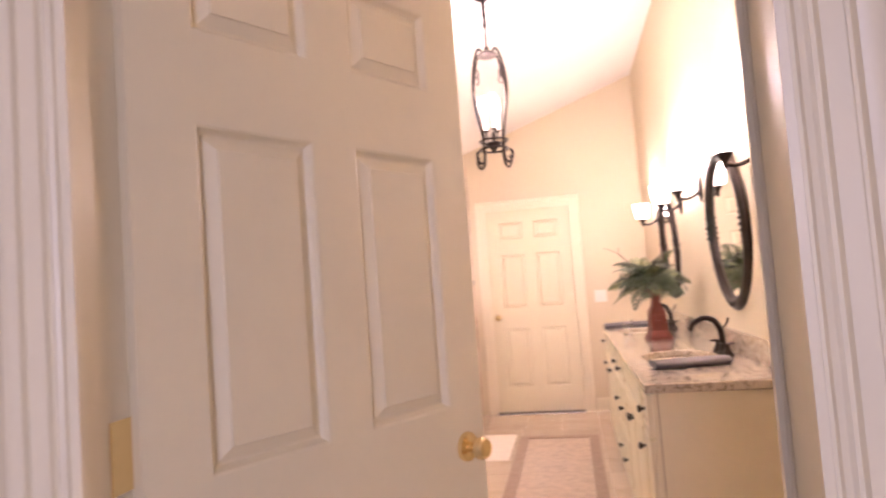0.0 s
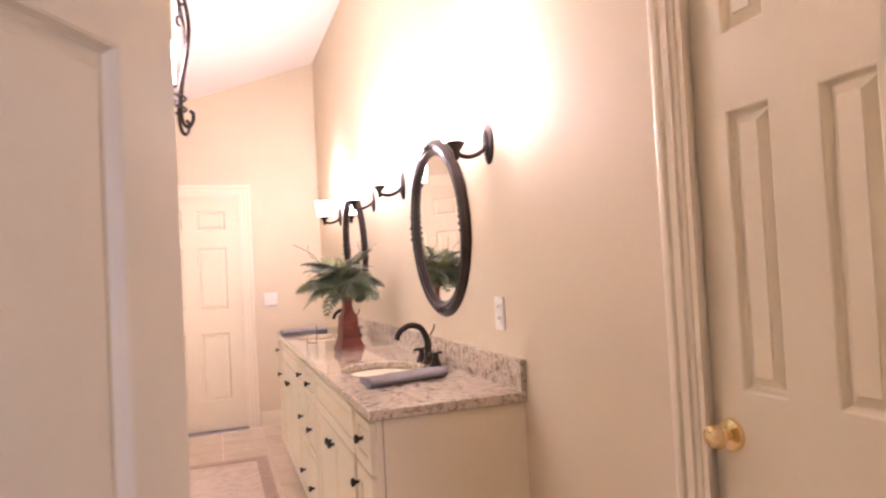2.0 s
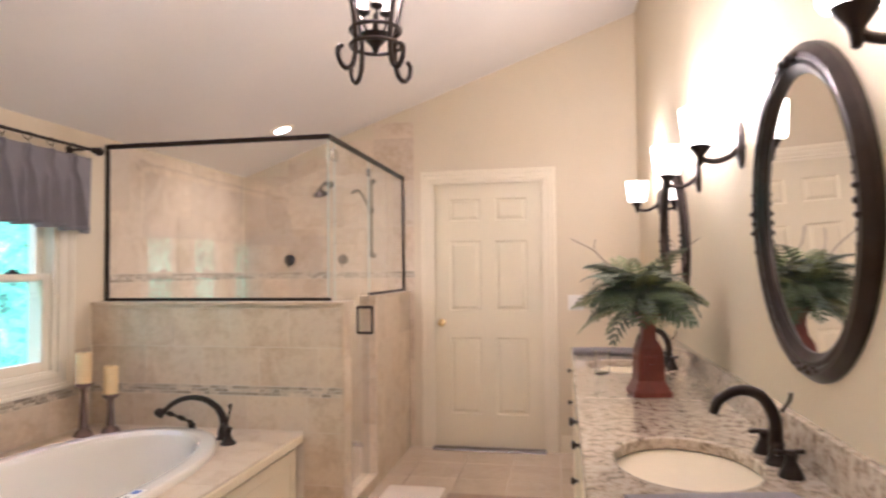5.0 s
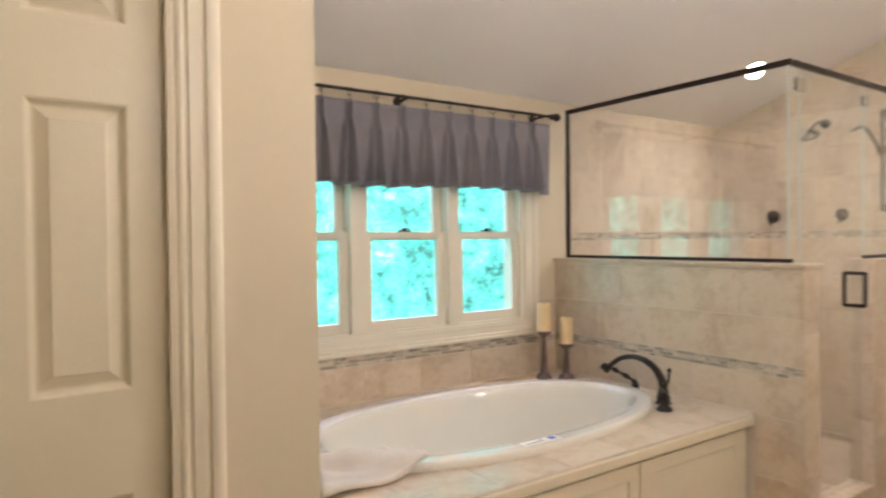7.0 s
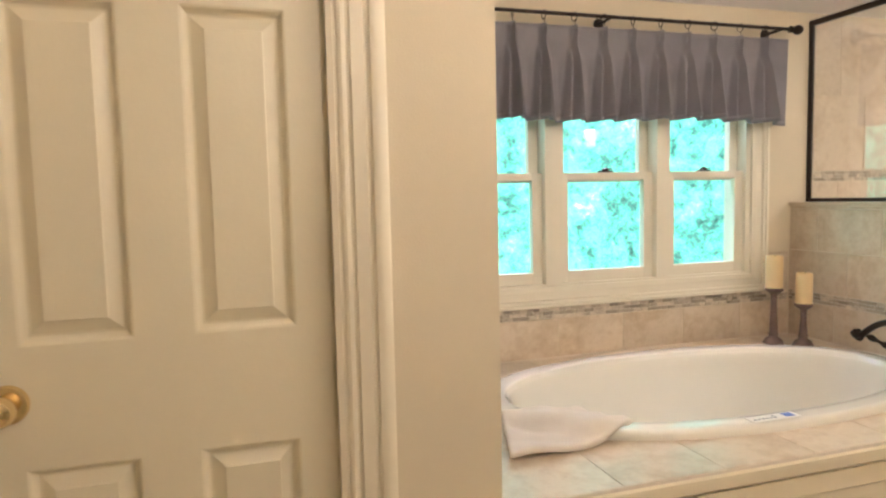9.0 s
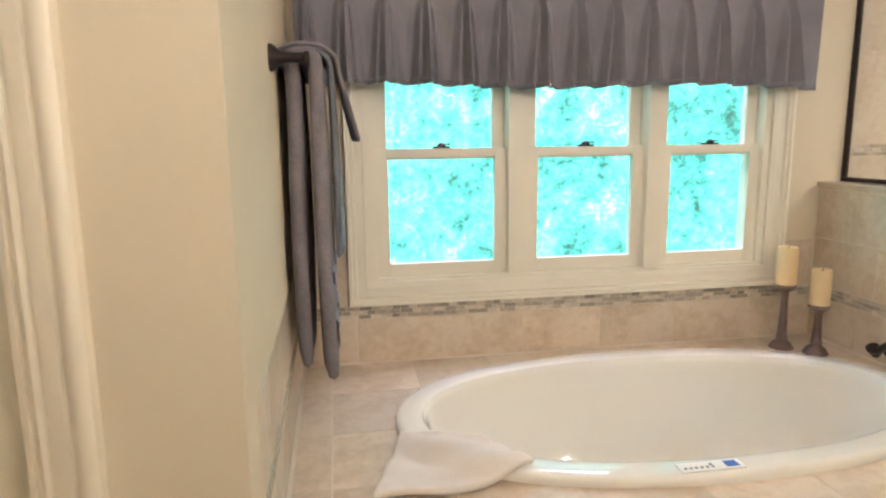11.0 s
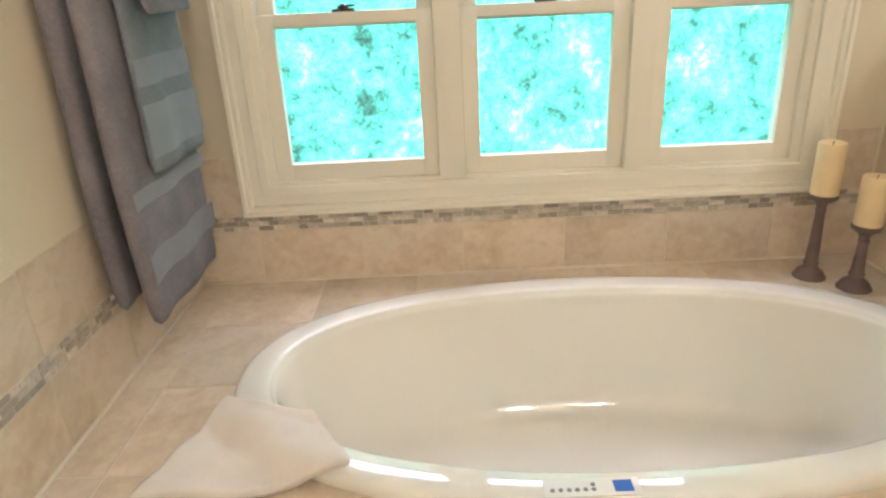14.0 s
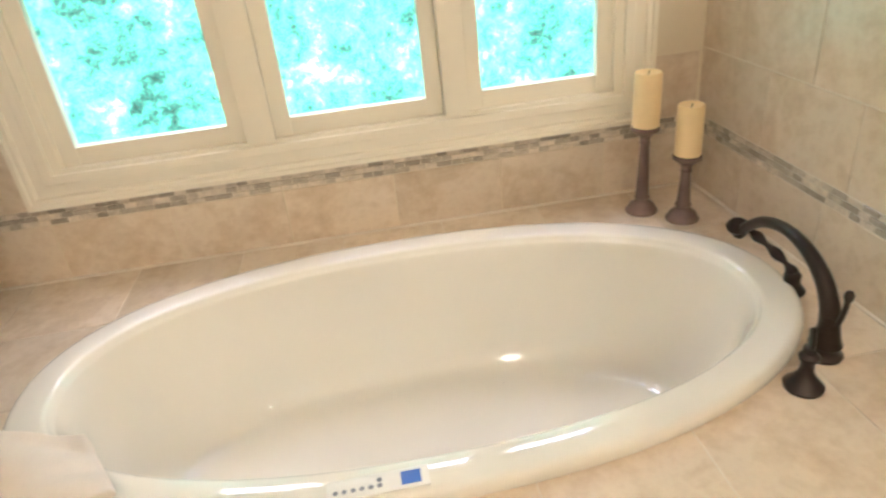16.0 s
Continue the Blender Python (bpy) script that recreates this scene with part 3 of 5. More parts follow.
# tub filler: spout, lever, hand shower
filler = thing("tub_filler", lathe([(0.036, 0), (0.037, 0.006), (0.031, 0.012), (0.029, 0.022), (0.032, 0.03), (0.026, 0.045), (0.020, 0.075), (0.0195, 0.085), (0.022, 0.09), (0.0205, 0.10), (0, 0.10)], 24), "bronze", "dark bronze arched tub spout on the tiled deck", "faucet", m=pose(-1.165, 6.125, DECK + 0.004, 0, 0, -4))
arc = smooth_path([(0.0, 0, 0.08), (-0.012, 0, 0.115), (-0.045, 0, 0.155), (-0.11, 0, 0.187), (-0.19, 0, 0.193), (-0.27, 0, 0.172), (-0.335, 0, 0.128), (-0.362, 0, 0.10)], 6)
part("spout", tube(arc, 0.017, 16, [0.021 - 0.008 * min(1, i / 24) for i in range(len(arc))]), "bronze", filler)
part("spout_tip", lathe([(0.0, 0.0), (0.015, 0.0), (0.018, 0.006), (0.017, 0.024), (0.0, 0.026)], 16, pose(-0.358, 0, 0.112, 0, 215)), "bronze", filler)
bm = tube(smooth_path([(0.020, 0.0, 0.085), (0.030, 0, 0.12), (0.034, 0, 0.155)]), 0.0055)
add_lathe(bm, [(0, -0.012), (0.008, -0.008), (0.010, 0.002), (0.006, 0.010), (0, 0.012)], 12, pose(0.034, 0, 0.162))
part("diverter", bm, "bronze", filler)
handle = thing("tub_valve", lathe([(0.036, 0), (0.037, 0.006), (0.030, 0.014), (0.020, 0.026), (0.013, 0.040), (0.012, 0.058), (0.017, 0.066), (0.019, 0.074), (0.012, 0.082), (0, 0.084)], 22), "bronze", "dark bronze tub valve handle on the tiled deck", "faucet", m=pose(-1.09, 6.03, DECK + 0.004))
part("lever", tube(smooth_path([(0.012, -0.01, 0.07), (-0.02, 0.018, 0.078), (-0.055, 0.045, 0.086)]), 0.007, 10, None), "bronze", handle)
hs = thing("hand_shower", lathe([(0.032, 0), (0.033, 0.006), (0.025, 0.014), (0.018, 0.028), (0.019, 0.045), (0.013, 0.052), (0, 0.054)], 20), "bronze", "dark bronze hand shower resting in its deck holder", "hand shower", m=pose(-1.39, 6.205, DECK + 0.004))
wand = smooth_path([(0.006, 0, 0.048), (-0.03, -0.006, 0.066), (-0.075, -0.022, 0.088), (-0.115, -0.038, 0.106), (-0.14, -0.048, 0.112)])
part("wand", tube(wand, 0.011, 12, [0.010 + 0.004 * math.sin(i * 0.9) for i in range(len(wand))]), "bronze", hs)
part("spray_head", lathe([(0, 0), (0.016, 0.002), (0.024, 0.014), (0.026, 0.022), (0.016, 0.034), (0, 0.036)], 18, pose(-0.150, -0.054, 0.096, 20, 20)), "bronze", hs)


def candlestick(x, y, h, label):
    """A turned wooden stick with a pillar candle."""
    prof = [(0.047, 0), (0.047, 0.008), (0.042, 0.014), (0.036, 0.026), (0.022, 0.036), (0.019, 0.044), (0.023, 0.05), (0.019, 0.056), (0.017, 0.4 * h), (0.013, h - 0.055), (0.016, h - 0.05), (0.013, h - 0.044), (0.016, h - 0.03), (0.034, h - 0.016), (0.040, h - 0.012), (0.040, h - 0.004), (0.034, h), (0, h)]
    return thing("candlestick", lathe(prof, 28), "wood", label, "candlestick", "candlesticks on the tub deck", m=pose(x, y, DECK))


def pillar_candle(x, y, z, r, h, label):
    bm = lathe([(0, 0), (r, 0), (r, h - 0.006), (r - 0.003, h), (r - 0.008, h - 0.001), (r * 0.5, h - 0.008), (0, h - 0.009)], 28)
    c = thing("pillar_candle", bm, "candle", label, "candle", "pillar candles on the tub deck", m=pose(x, y, z))
    part("wick", tube([(0, 0, h - 0.012), (0.001, 0, h - 0.002), (0.004, 0.001, h + 0.004)], 0.0012, 6), "dark", c, "short blackened wick")


candlestick(-1.91, 6.07, 0.270, "tall turned dark wooden candlestick beside the window")
pillar_candle(-1.91, 6.07, DECK + 0.270, 0.038, 0.153, "ivory pillar candle on the tall candlestick")
candlestick(-1.82, 6.155, 0.203, "short turned dark wooden candlestick beside the tiled wall")
pillar_candle(-1.82, 6.155, DECK + 0.203, 0.036, 0.142, "ivory pillar candle on the short candlestick")


# white towel over the tub rim
def rim_height(x, y):
    u = ((abs(x - cx) / hx) ** 2.2 + (abs(y - cy) / hy) ** 2.2) ** (1 / 2.2)
    d = (1 - u) * 0.5
    if d > 0.105:
        return 0.036 - min(0.16, (d - 0.105) * 4.0)
    if d > 0:
        return 0.044
    return max(0.012, 0.044 + d * 0.9)


bm = bmesh.new()
tw = []
for i in range(27):
    row = []
    for j in range(21):
        u, v = i / 26, j / 20
        px, py = -1.05 - 0.30 * u - 0.05 * v + 0.14 * u * v + 0.015 * math.sin(3 * v), 4.345 + 0.42 * v + 0.10 * u - 0.20 * u * v
        w = 0.006 * math.sin(9 * v + 4 * u) + 0.004 * math.sin(17 * u + 5 * v)
        row.append(bm.verts.new((px, py, DECK + rim_height(px, py) + 0.010 + w)))
    tw.append(row)
for i in range(26):
    for j in range(20):
        bm.faces.new((tw[i][j], tw[i + 1][j], tw[i + 1][j + 1], tw[i][j + 1]))
wt = thing("bath_towel", bm, "white_towel", "white folded bath towel draped over the tub rim", "towel")
mod = wt.modifiers.new("thickness", "SOLIDIFY")
mod.thickness, mod.offset = 0.022, 0.0
mod = wt.modifiers.new("round", "SUBSURF")
mod.levels = mod.render_levels = 1

# towel bar with grey towels on the alcove wall
bar = thing("towel_bar", tube([(-1.33, 0, 0), (-1.95, 0, 0)], 0.009, 14), "bronze", "dark bronze towel bar on the alcove wall", "towel bar", m=pose(0, YC + 0.075, 1.60))
for px in (-1.33, -1.95):
    part("post", lathe([(0.0, -0.006), (0.034, -0.006), (0.034, 0.0), (0.030, 0.008), (0.018, 0.02), (0.013, 0.045), (0.014, 0.075), (0.018, 0.080), (0.018, 0.092), (0.0, 0.096)], 22, pose(px, -0.069, 0, -90)), "bronze", bar)


def hung_cloth(name, x0, x1, front, back, gap, thick, mat, label, flare=0.0, bands=(), seed=0.0):
    """A folded cloth over the bar: an upside-down U drawn out along x, with soft waves."""
    path = [(gap, -front)] + [(gap + flare * (1 - k / 12), -front * (1 - k / 12)) for k in range(1, 12)]
    path[0] = (gap + flare, -front)
    path += [(gap * math.cos(a), 0.012 + gap * 0.6 * math.sin(a)) for a in [math.pi * k / 8 for k in range(9)]]
    path += [(-gap * 0.9, -back * k / 8) for k in range(1, 9)]
    n = 14
    bm = bmesh.new()
    rows = []
    for i in range(n + 1):
        x = x0 + (x1 - x0) * i / n
        rows.append([bm.verts.new((x + 0.006 * math.sin(7 * z + seed), y + 0.006 * math.sin(11 * i / n + 5 * z + seed) * min(1, abs(z) * 4), z)) for y, z in path])
    for a, b in zip(rows, rows[1:]):
        for k in range(len(path) - 1):
            bm.faces.new((a[k], a[k + 1], b[k + 1], b[k]))
    ob = thing(name, bm, mat, label, "towel", "grey towels on the bar", m=pose(0, YC + 0.075, 1.60))
    mod = ob.modifiers.new("thickness", "SOLIDIFY")
    mod.thickness, mod.offset = thick, 0.0
    mod = ob.modifiers.new("round", "SUBSURF")
    mod.levels = mod.render_levels = 1
    for z0, z1 in bands:
        bm = bmesh.new()
        rr = []
        for i in range(n + 1):
            x = x0 + (x1 - x0) * i / n
            rr.append([bm.verts.new((x, gap + flare * min(1, abs(z) / front) + thick * 0.5 + 0.003 + 0.006 * math.sin(11 * i / n + 5 * z + seed), z)) for z in (z0, (z0 + z1) / 2, z1)])
        for a, b in zip(rr, rr[1:]):
            for k in range(2):
                bm.faces.new((a[k], a[k + 1], b[k + 1], b[k]))
        part("border", bm, "towel_band", ob, "smooth woven border band")
    return ob


hung_cloth("bath_towel", -1.475, -1.90, 0.915, 0.875, 0.032, 0.042, "towel", "long grey bath towel folded over the bar", 0.012, ((-0.80, -0.73), (-0.62, -0.58)))
hung_cloth("hand_towel", -1.56, -1.88, 0.56, 0.0, 0.074, 0.018, "hand_towel", "blue-grey hand towel laid over the bath towel", 0.01, ((-0.52, -0.40), (-0.36, -0.30)), 1.0)
hung_cloth("washcloth", -1.55, -1.82, 0.21, 0.0, 0.094, 0.014, "towel", "grey washcloth laid over the hand towel", 0.05, (), 2.0)

# valance on its rod
VZ = 2.015
rod = thing("curtain_rod", tube([(0, YC + 0.03, 0), (0, 6.20, 0)], 0.008, 14), "bronze", "thin dark bronze curtain rod over the window", "curtain rod", m=pose(XW + 0.10, 0, VZ))
part("finial", lathe([(0.0, -0.004), (0.016, -0.004), (0.016, 0.008), (0.008, 0.014), (0.014, 0.02), (0.022, 0.032), (0.024, 0.044), (0.018, 0.058), (0, 0.064)], 18, pose(0, 6.19, 0, -90)), "bronze", rod)
for ry in (4.30, 5.22, 6.13):
    bm = tube([(-0.098, ry, -0.005), (0.0, ry, -0.005)], 0.007)
    add_lathe(bm, [(0.024, 0), (0.024, 0.006), (0, 0.007)], 14, pose(-0.10, ry, -0.005, 0, 90))
    part("bracket", bm, "bronze", rod)
PLEATS = [4.20 + 0.1415 * k for k in range(14)]
for py in PLEATS:
    bm = bmesh.new()
    pts = [(0.018 * math.sin(a), 0, -0.008 + 0.018 * math.cos(a)) for a in [2 * math.pi * k / 16 for k in range(17)]]
    add_tube(bm, pts, 0.0022, 6)
    add_tube(bm, [(0.004, 0, -0.026), (0.004, 0, -0.04)], 0.0016, 6)
    ring = part("curtain_ring", bm, "bronze", rod)
    ring.matrix_basis = pose(0, py, -0.001, 0, 0, 12 * math.sin(9 * py))
bm = bmesh.new()
NY, NZ = 440, 18
vy0, vy1 = YC + 0.03, 6.185
grid = []
for i in range(NY + 1):
    y = vy0 + (vy1 - vy0) * i / NY
    near = min(PLEATS, key=lambda p: abs(p - y))
    d = (y - near) / 0.0708
    col = []
    for k in range(NZ + 1):
        f = k / NZ
        pinch = math.exp(-((f - 0.20) / 0.10) ** 2)
        wide = 0.16 + 0.52 * f ** 0.8
        fold = math.exp(-(d / (wide * (1 - 0.55 * pinch))) ** 2)
        ripple = 0.5 + 0.5 * math.cos(d / wide * 7.0)
        x = (0.022 + 0.066 * f) * fold * (0.30 + 0.70 * ripple) * (1 - 0.45 * pinch) + 0.006 * math.sin(4.1 * y + 2 * f) * f - 0.030 * (1 - fold) * (0.4 + 0.6 * f)
        yy = y + 0.010 * f * math.sin(13.7 * near) * fold
        col.append(bm.verts.new((x, yy, -0.045 - 0.395 * f - 0.008 * f * math.sin(5.3 * y) + 0.006 * fold * f)))
    grid.append(col)
hem = bmesh.new()
low = [[hem.verts.new(v.co + Vector((0.0025, 0, 0))) for v in col[-2:]] for col in grid]
for a, b in zip(low, low[1:]):
    hem.faces.new((a[0], a[1], b[1], b[0]))
for a, b in zip(grid, grid[1:]):
    for k in range(NZ):
        bm.faces.new((a[k], a[k + 1], b[k + 1], b[k]))
val = thing("valance", bm, "curtain", "grey pinch-pleated cloth valance hung on rings", "valance", m=pose(XW + 0.105, 0, VZ))
for cloth in (val, part("hem", hem, "curtain", val, "turned-up sewn hem")):
    mod = cloth.modifiers.new("thickness", "SOLIDIFY")
    mod.thickness = 0.003

# ---- shower ----
SX, SXA, KB, GZ0, GZ1 = -0.665, -0.605, 7.13, 1.195, 2.09
GY = KY + 0.115
thing("knee_wall", box(XW, SXA - 0.010, KY + 0.010, KY + 0.15, 0, GZ0 - 0.012), "grout", "half-height tiled wall between tub and shower", "wall", kind="structure")
bpy.context.view_layer.update()
knee_a = bpy.data.objects["knee_wall"]
thing("knee_wall", box(SX - 0.13, SX - 0.010, KB, YF, 0, GZ0 - 0.012), "grout", "half-height tiled wall beside the shower door", "wall", kind="structure")
knee_b = bpy.data.objects["knee_wall.001"]
for ob, dims in ((knee_a, (XW, SXA + 0.004, KY - 0.004, KY + 0.16)), (knee_b, (SX - 0.14, SX + 0.004, KB - 0.01, YF))):
    part("cap", box(*dims, GZ0 - 0.014, GZ0 + 0.004, 0.004), "tile", ob, "bullnose stone cap")
thing("shower_curb", box(SX - 0.12, SX - 0.005, KY + 0.15, KB, 0, 0.075, 0.006), "tile", "low tiled curb under the shower door", "curb", kind="structure")
pan = thing("shower_floor", box(XW, SX - 0.12, KY + 0.15, YF, -0.003, 0.03), "floor_tile", "pale tiled shower floor", "floor", kind="structure")


def glass_sheet(name, b, parent, label=""):
    """A sheet of clear glass whose narrow sides are ground and pale green."""
    ob = part(name, box(*b), "shower_glass", parent, label)
    ob.data.materials.append(M["glass_edge"])
    big = max(f.area for f in ob.data.polygons)
    for f in ob.data.polygons:
        f.material_index = 0 if f.area > 0.9 * big else 1
    return ob


encl = thing("shower_enclosure", m=pose(0, 0, 0), label="framed clear glass shower enclosure on tiled half walls", category="shower enclosure")
GXD = SX - 0.06
for nm, b in (("top_rail", (XW, GXD + 0.012, GY - 0.012, GY + 0.012, GZ1 - 0.026, GZ1)), ("bottom_rail", (XW, GXD + 0.012, GY - 0.01, GY + 0.01, GZ0 + 0.004, GZ0 + 0.022)),
              ("wall_jamb", (XW, XW + 0.022, GY - 0.01, GY + 0.01, GZ0 + 0.022, GZ1 - 0.026)),
              ("top_rail", (GXD - 0.012, GXD + 0.012, GY + 0.012, YF, GZ1 - 0.026, GZ1)), ("bottom_rail", (GXD - 0.01, GXD + 0.01, KB, YF, GZ0 + 0.004, GZ0 + 0.022)),
              ("wall_jamb", (GXD - 0.01, GXD + 0.01, YF - 0.022, YF, GZ0 + 0.022, GZ1 - 0.026))):
    part(nm, box(*b, 0.002), "bronze", encl, "dark bronze frame rail")
for b in ((XW + 0.02, GXD - 0.006, GY - 0.004, GY + 0.004, GZ0 + 0.018, GZ1 - 0.022), (GXD - 0.004, GXD + 0.004, GY - 0.004, KY + 0.19, GZ0 + 0.004, GZ1 - 0.022), (GXD - 0.004, GXD + 0.004, KB + 0.01, YF - 0.018, GZ0 + 0.018, GZ1 - 0.022)):
    pane = glass_sheet("glass_panel", b, encl)
    pane.visible_shadow = False
door = glass_sheet("glass_door", (GXD - 0.004, GXD + 0.004, KY + 0.205, KB - 0.015, 0.085, GZ1 - 0.03), encl, "clear glass shower door")
door.visible_shadow = False
bm = tube(smooth_path([(GXD + 0.004, 7.035, 1.13), (GXD + 0.045, 7.035, 1.13), (GXD + 0.05, 7.035, 1.12), (GXD + 0.05, 7.035, 0.98), (GXD + 0.045, 7.035, 0.97), (GXD + 0.004, 7.035, 0.97)], 4), 0.009, 12)
add_tube(bm, smooth_path([(GXD - 0.004, 7.035, 1.13), (GXD - 0.045, 7.035, 1.13), (GXD - 0.05, 7.035, 1.12), (GXD - 0.05, 7.035, 0.98), (GXD - 0.045, 7.035, 0.97), (GXD - 0.004, 7.035, 0.97)], 4), 0.009, 12)
part("door_pull", bm, "bronze", encl, "dark bronze square pull")
part("clip", box(GXD - 0.014, GXD + 0.014, KB - 0.005, KB + 0.05, 1.965, 2.015, 0.003), "chrome", encl, "polished steel glass clip")
for hz in (0.30, 1.99):
    part("hinge", box(GXD - 0.012, GXD + 0.012, KY + 0.165, KY + 0.245, hz - 0.03, hz + 0.03, 0.003), "chrome", encl, "steel glass hinge")
sh = thing("rain_shower", lathe([(0.030, 0), (0.030, 0.006), (0.014, 0.012), (0, 0.012)], 18, pose(0, 0, 0, 90)), "bronze", "dark bronze shower head on a bent arm", "shower head", m=pose(-1.32, YF - 0.011, 2.05))
part("arm", tube(smooth_path([(0, 0, 0), (0, -0.08, 0.005), (0, -0.16, -0.03), (0, -0.20, -0.07)]), 0.010, 12), "bronze", sh)
part("head", lathe([(0.0, 0.03), (0.012, 0.028), (0.02, 0.01), (0.055, -0.012), (0.058, -0.022), (0, -0.024)], 22, pose(0, -0.21, -0.085, 30)), "bronze", sh)
sl = thing("shower_slide_bar", tube([(0, 0, 0), (0, 0, 0.62)], 0.010, 12), "bronze", "dark bronze slide bar with a hand shower", "hand shower", m=pose(-0.97, YF - 0.065, 1.46))
for bz in (0.02, 0.60):
    part("mount", lathe([(0.022, 0), (0.022, 0.008), (0.012, 0.016), (0.012, 0.06)], 16, pose(0, 0.055, bz, 90)), "bronze", sl)
part("slider", box(-0.02, 0.02, -0.035, 0.015, 0.35, 0.395, 0.006), "bronze", sl)
part("wand", tube(smooth_path([(0.0, -0.03, 0.34), (-0.02, -0.05, 0.42), (-0.06, -0.08, 0.50), (-0.09, -0.09, 0.52)]), 0.011, 12), "bronze", sl)
part("spray_head", lathe([(0, 0.012), (0.03, 0.006), (0.038, -0.006), (0, -0.01)], 18, pose(-0.10, -0.10, 0.51, 25, -20)), "bronze", sl)
for vx, r in ((-1.66, 0.045), (-1.22, 0.04)):
    v = thing("shower_valve", lathe([(r, 0), (r, 0.006), (r * 0.7, 0.014), (0.02, 0.02), (0.02, 0.05), (0.012, 0.058), (0, 0.058)], 22, pose(0, 0, 0, 90)), "bronze", "round dark bronze shower valve on the tiled wall", "shower valve", "shower valves", m=pose(vx, YF - 0.011, 1.45))
    part("lever", tube([(0, -0.05, 0), (0.01, -0.058, -0.035), (0.012, -0.06, -0.06)], 0.007, 10), "bronze", v)
rl = thing("recessed_light", lathe([(0.055, -0.002), (0.075, -0.004), (0.085, 0.0), (0.085, 0.004), (0.055, 0.004)], 28), "white", "white trim ring of the recessed ceiling light", "ceiling light", m=Matrix.Translation((-1.43, 7.39, ceil_z(-1.43) - 0.004)) @ Matrix.Rotation(-math.atan(SLOPE), 4, "Y"))
part("lens", lathe([(0, -0.007), (0.05, -0.006), (0.056, -0.003), (0, -0.003)], 24), glowing("lamp_lens", (1.0, 0.93, 0.8), 12), rl, "glowing frosted lens")

# ---- vanity ----
VY0, VY1, VX, CTZ = 4.02, 7.0, 0.56, 0.865
SINKS = ((0.775, 4.775, 0.165, 0.215), (0.775, 6.30, 0.165, 0.215))


def front(parent, name, y0, y1, z0, z1, frame, knobs):
    f = part(name, raised_panel(bmesh.new(), y0 + 0.003, y1 - 0.003, z0, z1, 0.0, -0.018, frame), "cabinet", parent)
    bm = bmesh.new()
    o = frame + 0.0085
    for ya, yb, za, zb in ((y0 + o, y1 - o, z0 + o - 0.003, z0 + o), (y0 + o, y1 - o, z1 - o, z1 - o + 0.003), (y0 + o - 0.003, y0 + o, z0 + o, z1 - o), (y1 - o, y1 - o + 0.003, z0 + o, z1 - o)):
        add_box(bm, -0.0125, -0.0095, ya, yb, za, zb)
    part("glaze_line", bm, "glaze", f, "brown glaze left in the panel groove")
    for ky, kz in knobs:
        k = part("knob", lathe([(0.0, 0.046), (0.010, 0.045), (0.015, 0.040), (0.014, 0.035), (0.006, 0.029), (0.005, 0.020), (0.010, 0.017)], 14, pose(0, ky, kz, 0, -90)), "bronze", f, "dark bronze knob")
    return f


def base_unit(y0, y1, kind_of):
    """One cabinet of the vanity: carcass, toe kick, and its drawers or doors."""
    w = y1 - y0
    bm = box(0.0, XV - VX, 0.001, w - 0.001, 0.09, CTZ)
    add_box(bm, 0.06, XV - VX, 0.001, w - 0.001, 0.0, 0.09)
    words = {"side": "cream cabinet with one drawer above a door", "sink": "cream sink cabinet with two doors", "drawers": "cream cabinet with three drawers"}[kind_of]
    u = thing("vanity_cabinet", bm, "cabinet", words + " and dark knobs", "cabinet", "vanity cabinets", m=pose(VX, y0, 0))
    if y0 == VY0:
        part("glaze_line", box(0.016, 0.020, -0.0005, 0.0015, 0.09, CTZ - 0.001), "glaze", u, "brown glaze in the corner joint")
    if kind_of == "side":
        front(u, "drawer_front", 0.02, w - 0.02, 0.70, 0.85, 0.028, ((w / 2, 0.785),))
        front(u, "door", 0.02, w - 0.02, 0.13, 0.685, 0.045, ((w - 0.045 if y0 < 5 else 0.045, 0.625),))
    elif kind_of == "sink":
        front(u, "false_front", 0.02, w - 0.02, 0.70, 0.85, 0.028, ())
        front(u, "door", 0.02, w / 2, 0.13, 0.685, 0.05, ((w / 2 - 0.03, 0.635),))
        front(u, "door", w / 2, w - 0.02, 0.13, 0.685, 0.05, ((w / 2 + 0.03, 0.635),))
    else:
        for z0, z1 in ((0.70, 0.85), (0.42, 0.685), (0.13, 0.405)):
            front(u, "drawer_front", 0.012, w - 0.012, z0, z1, 0.03, ((w / 2, (z0 + z1) / 2),))
    return u


ys = [VY0]
for w, kind_of in ((0.26, "side"), (0.90, "sink"), (0.33, "drawers"), (0.33, "drawers"), (0.90, "sink"), (0.26, "side")):
    base_unit(ys[-1], ys[-1] + w, kind_of)
    ys.append(ys[-1] + w)
bm = bmesh.new()
mid = (VY0 + VY1) / 2
b2m = bmesh.new()
cut_slab(bm, VX - 0.026, XV, VY0 - 0.022, mid, CTZ + 0.001, 0.90, [SINKS[0]])
cut_slab(b2m, VX - 0.026, XV, mid, VY1 + 0.022, CTZ + 0.001, 0.90, [SINKS[1]])
tmp = bpy.data.meshes.new("half")
b2m.to_mesh(tmp)
b2m.free()
bm.from_mesh(tmp)
bpy.data.meshes.remove(tmp)
bmesh.ops.remove_doubles(bm, verts=bm.verts, dist=0.0005)
top = thing("worktop", bm, "granite", "speckled beige granite worktop with a short upstand", "worktop")
bev = top.modifiers.new("edge", "BEVEL")
bev.width, bev.segments, bev.limit_method, bev.angle_limit = 0.005, 2, "ANGLE", radians(60)
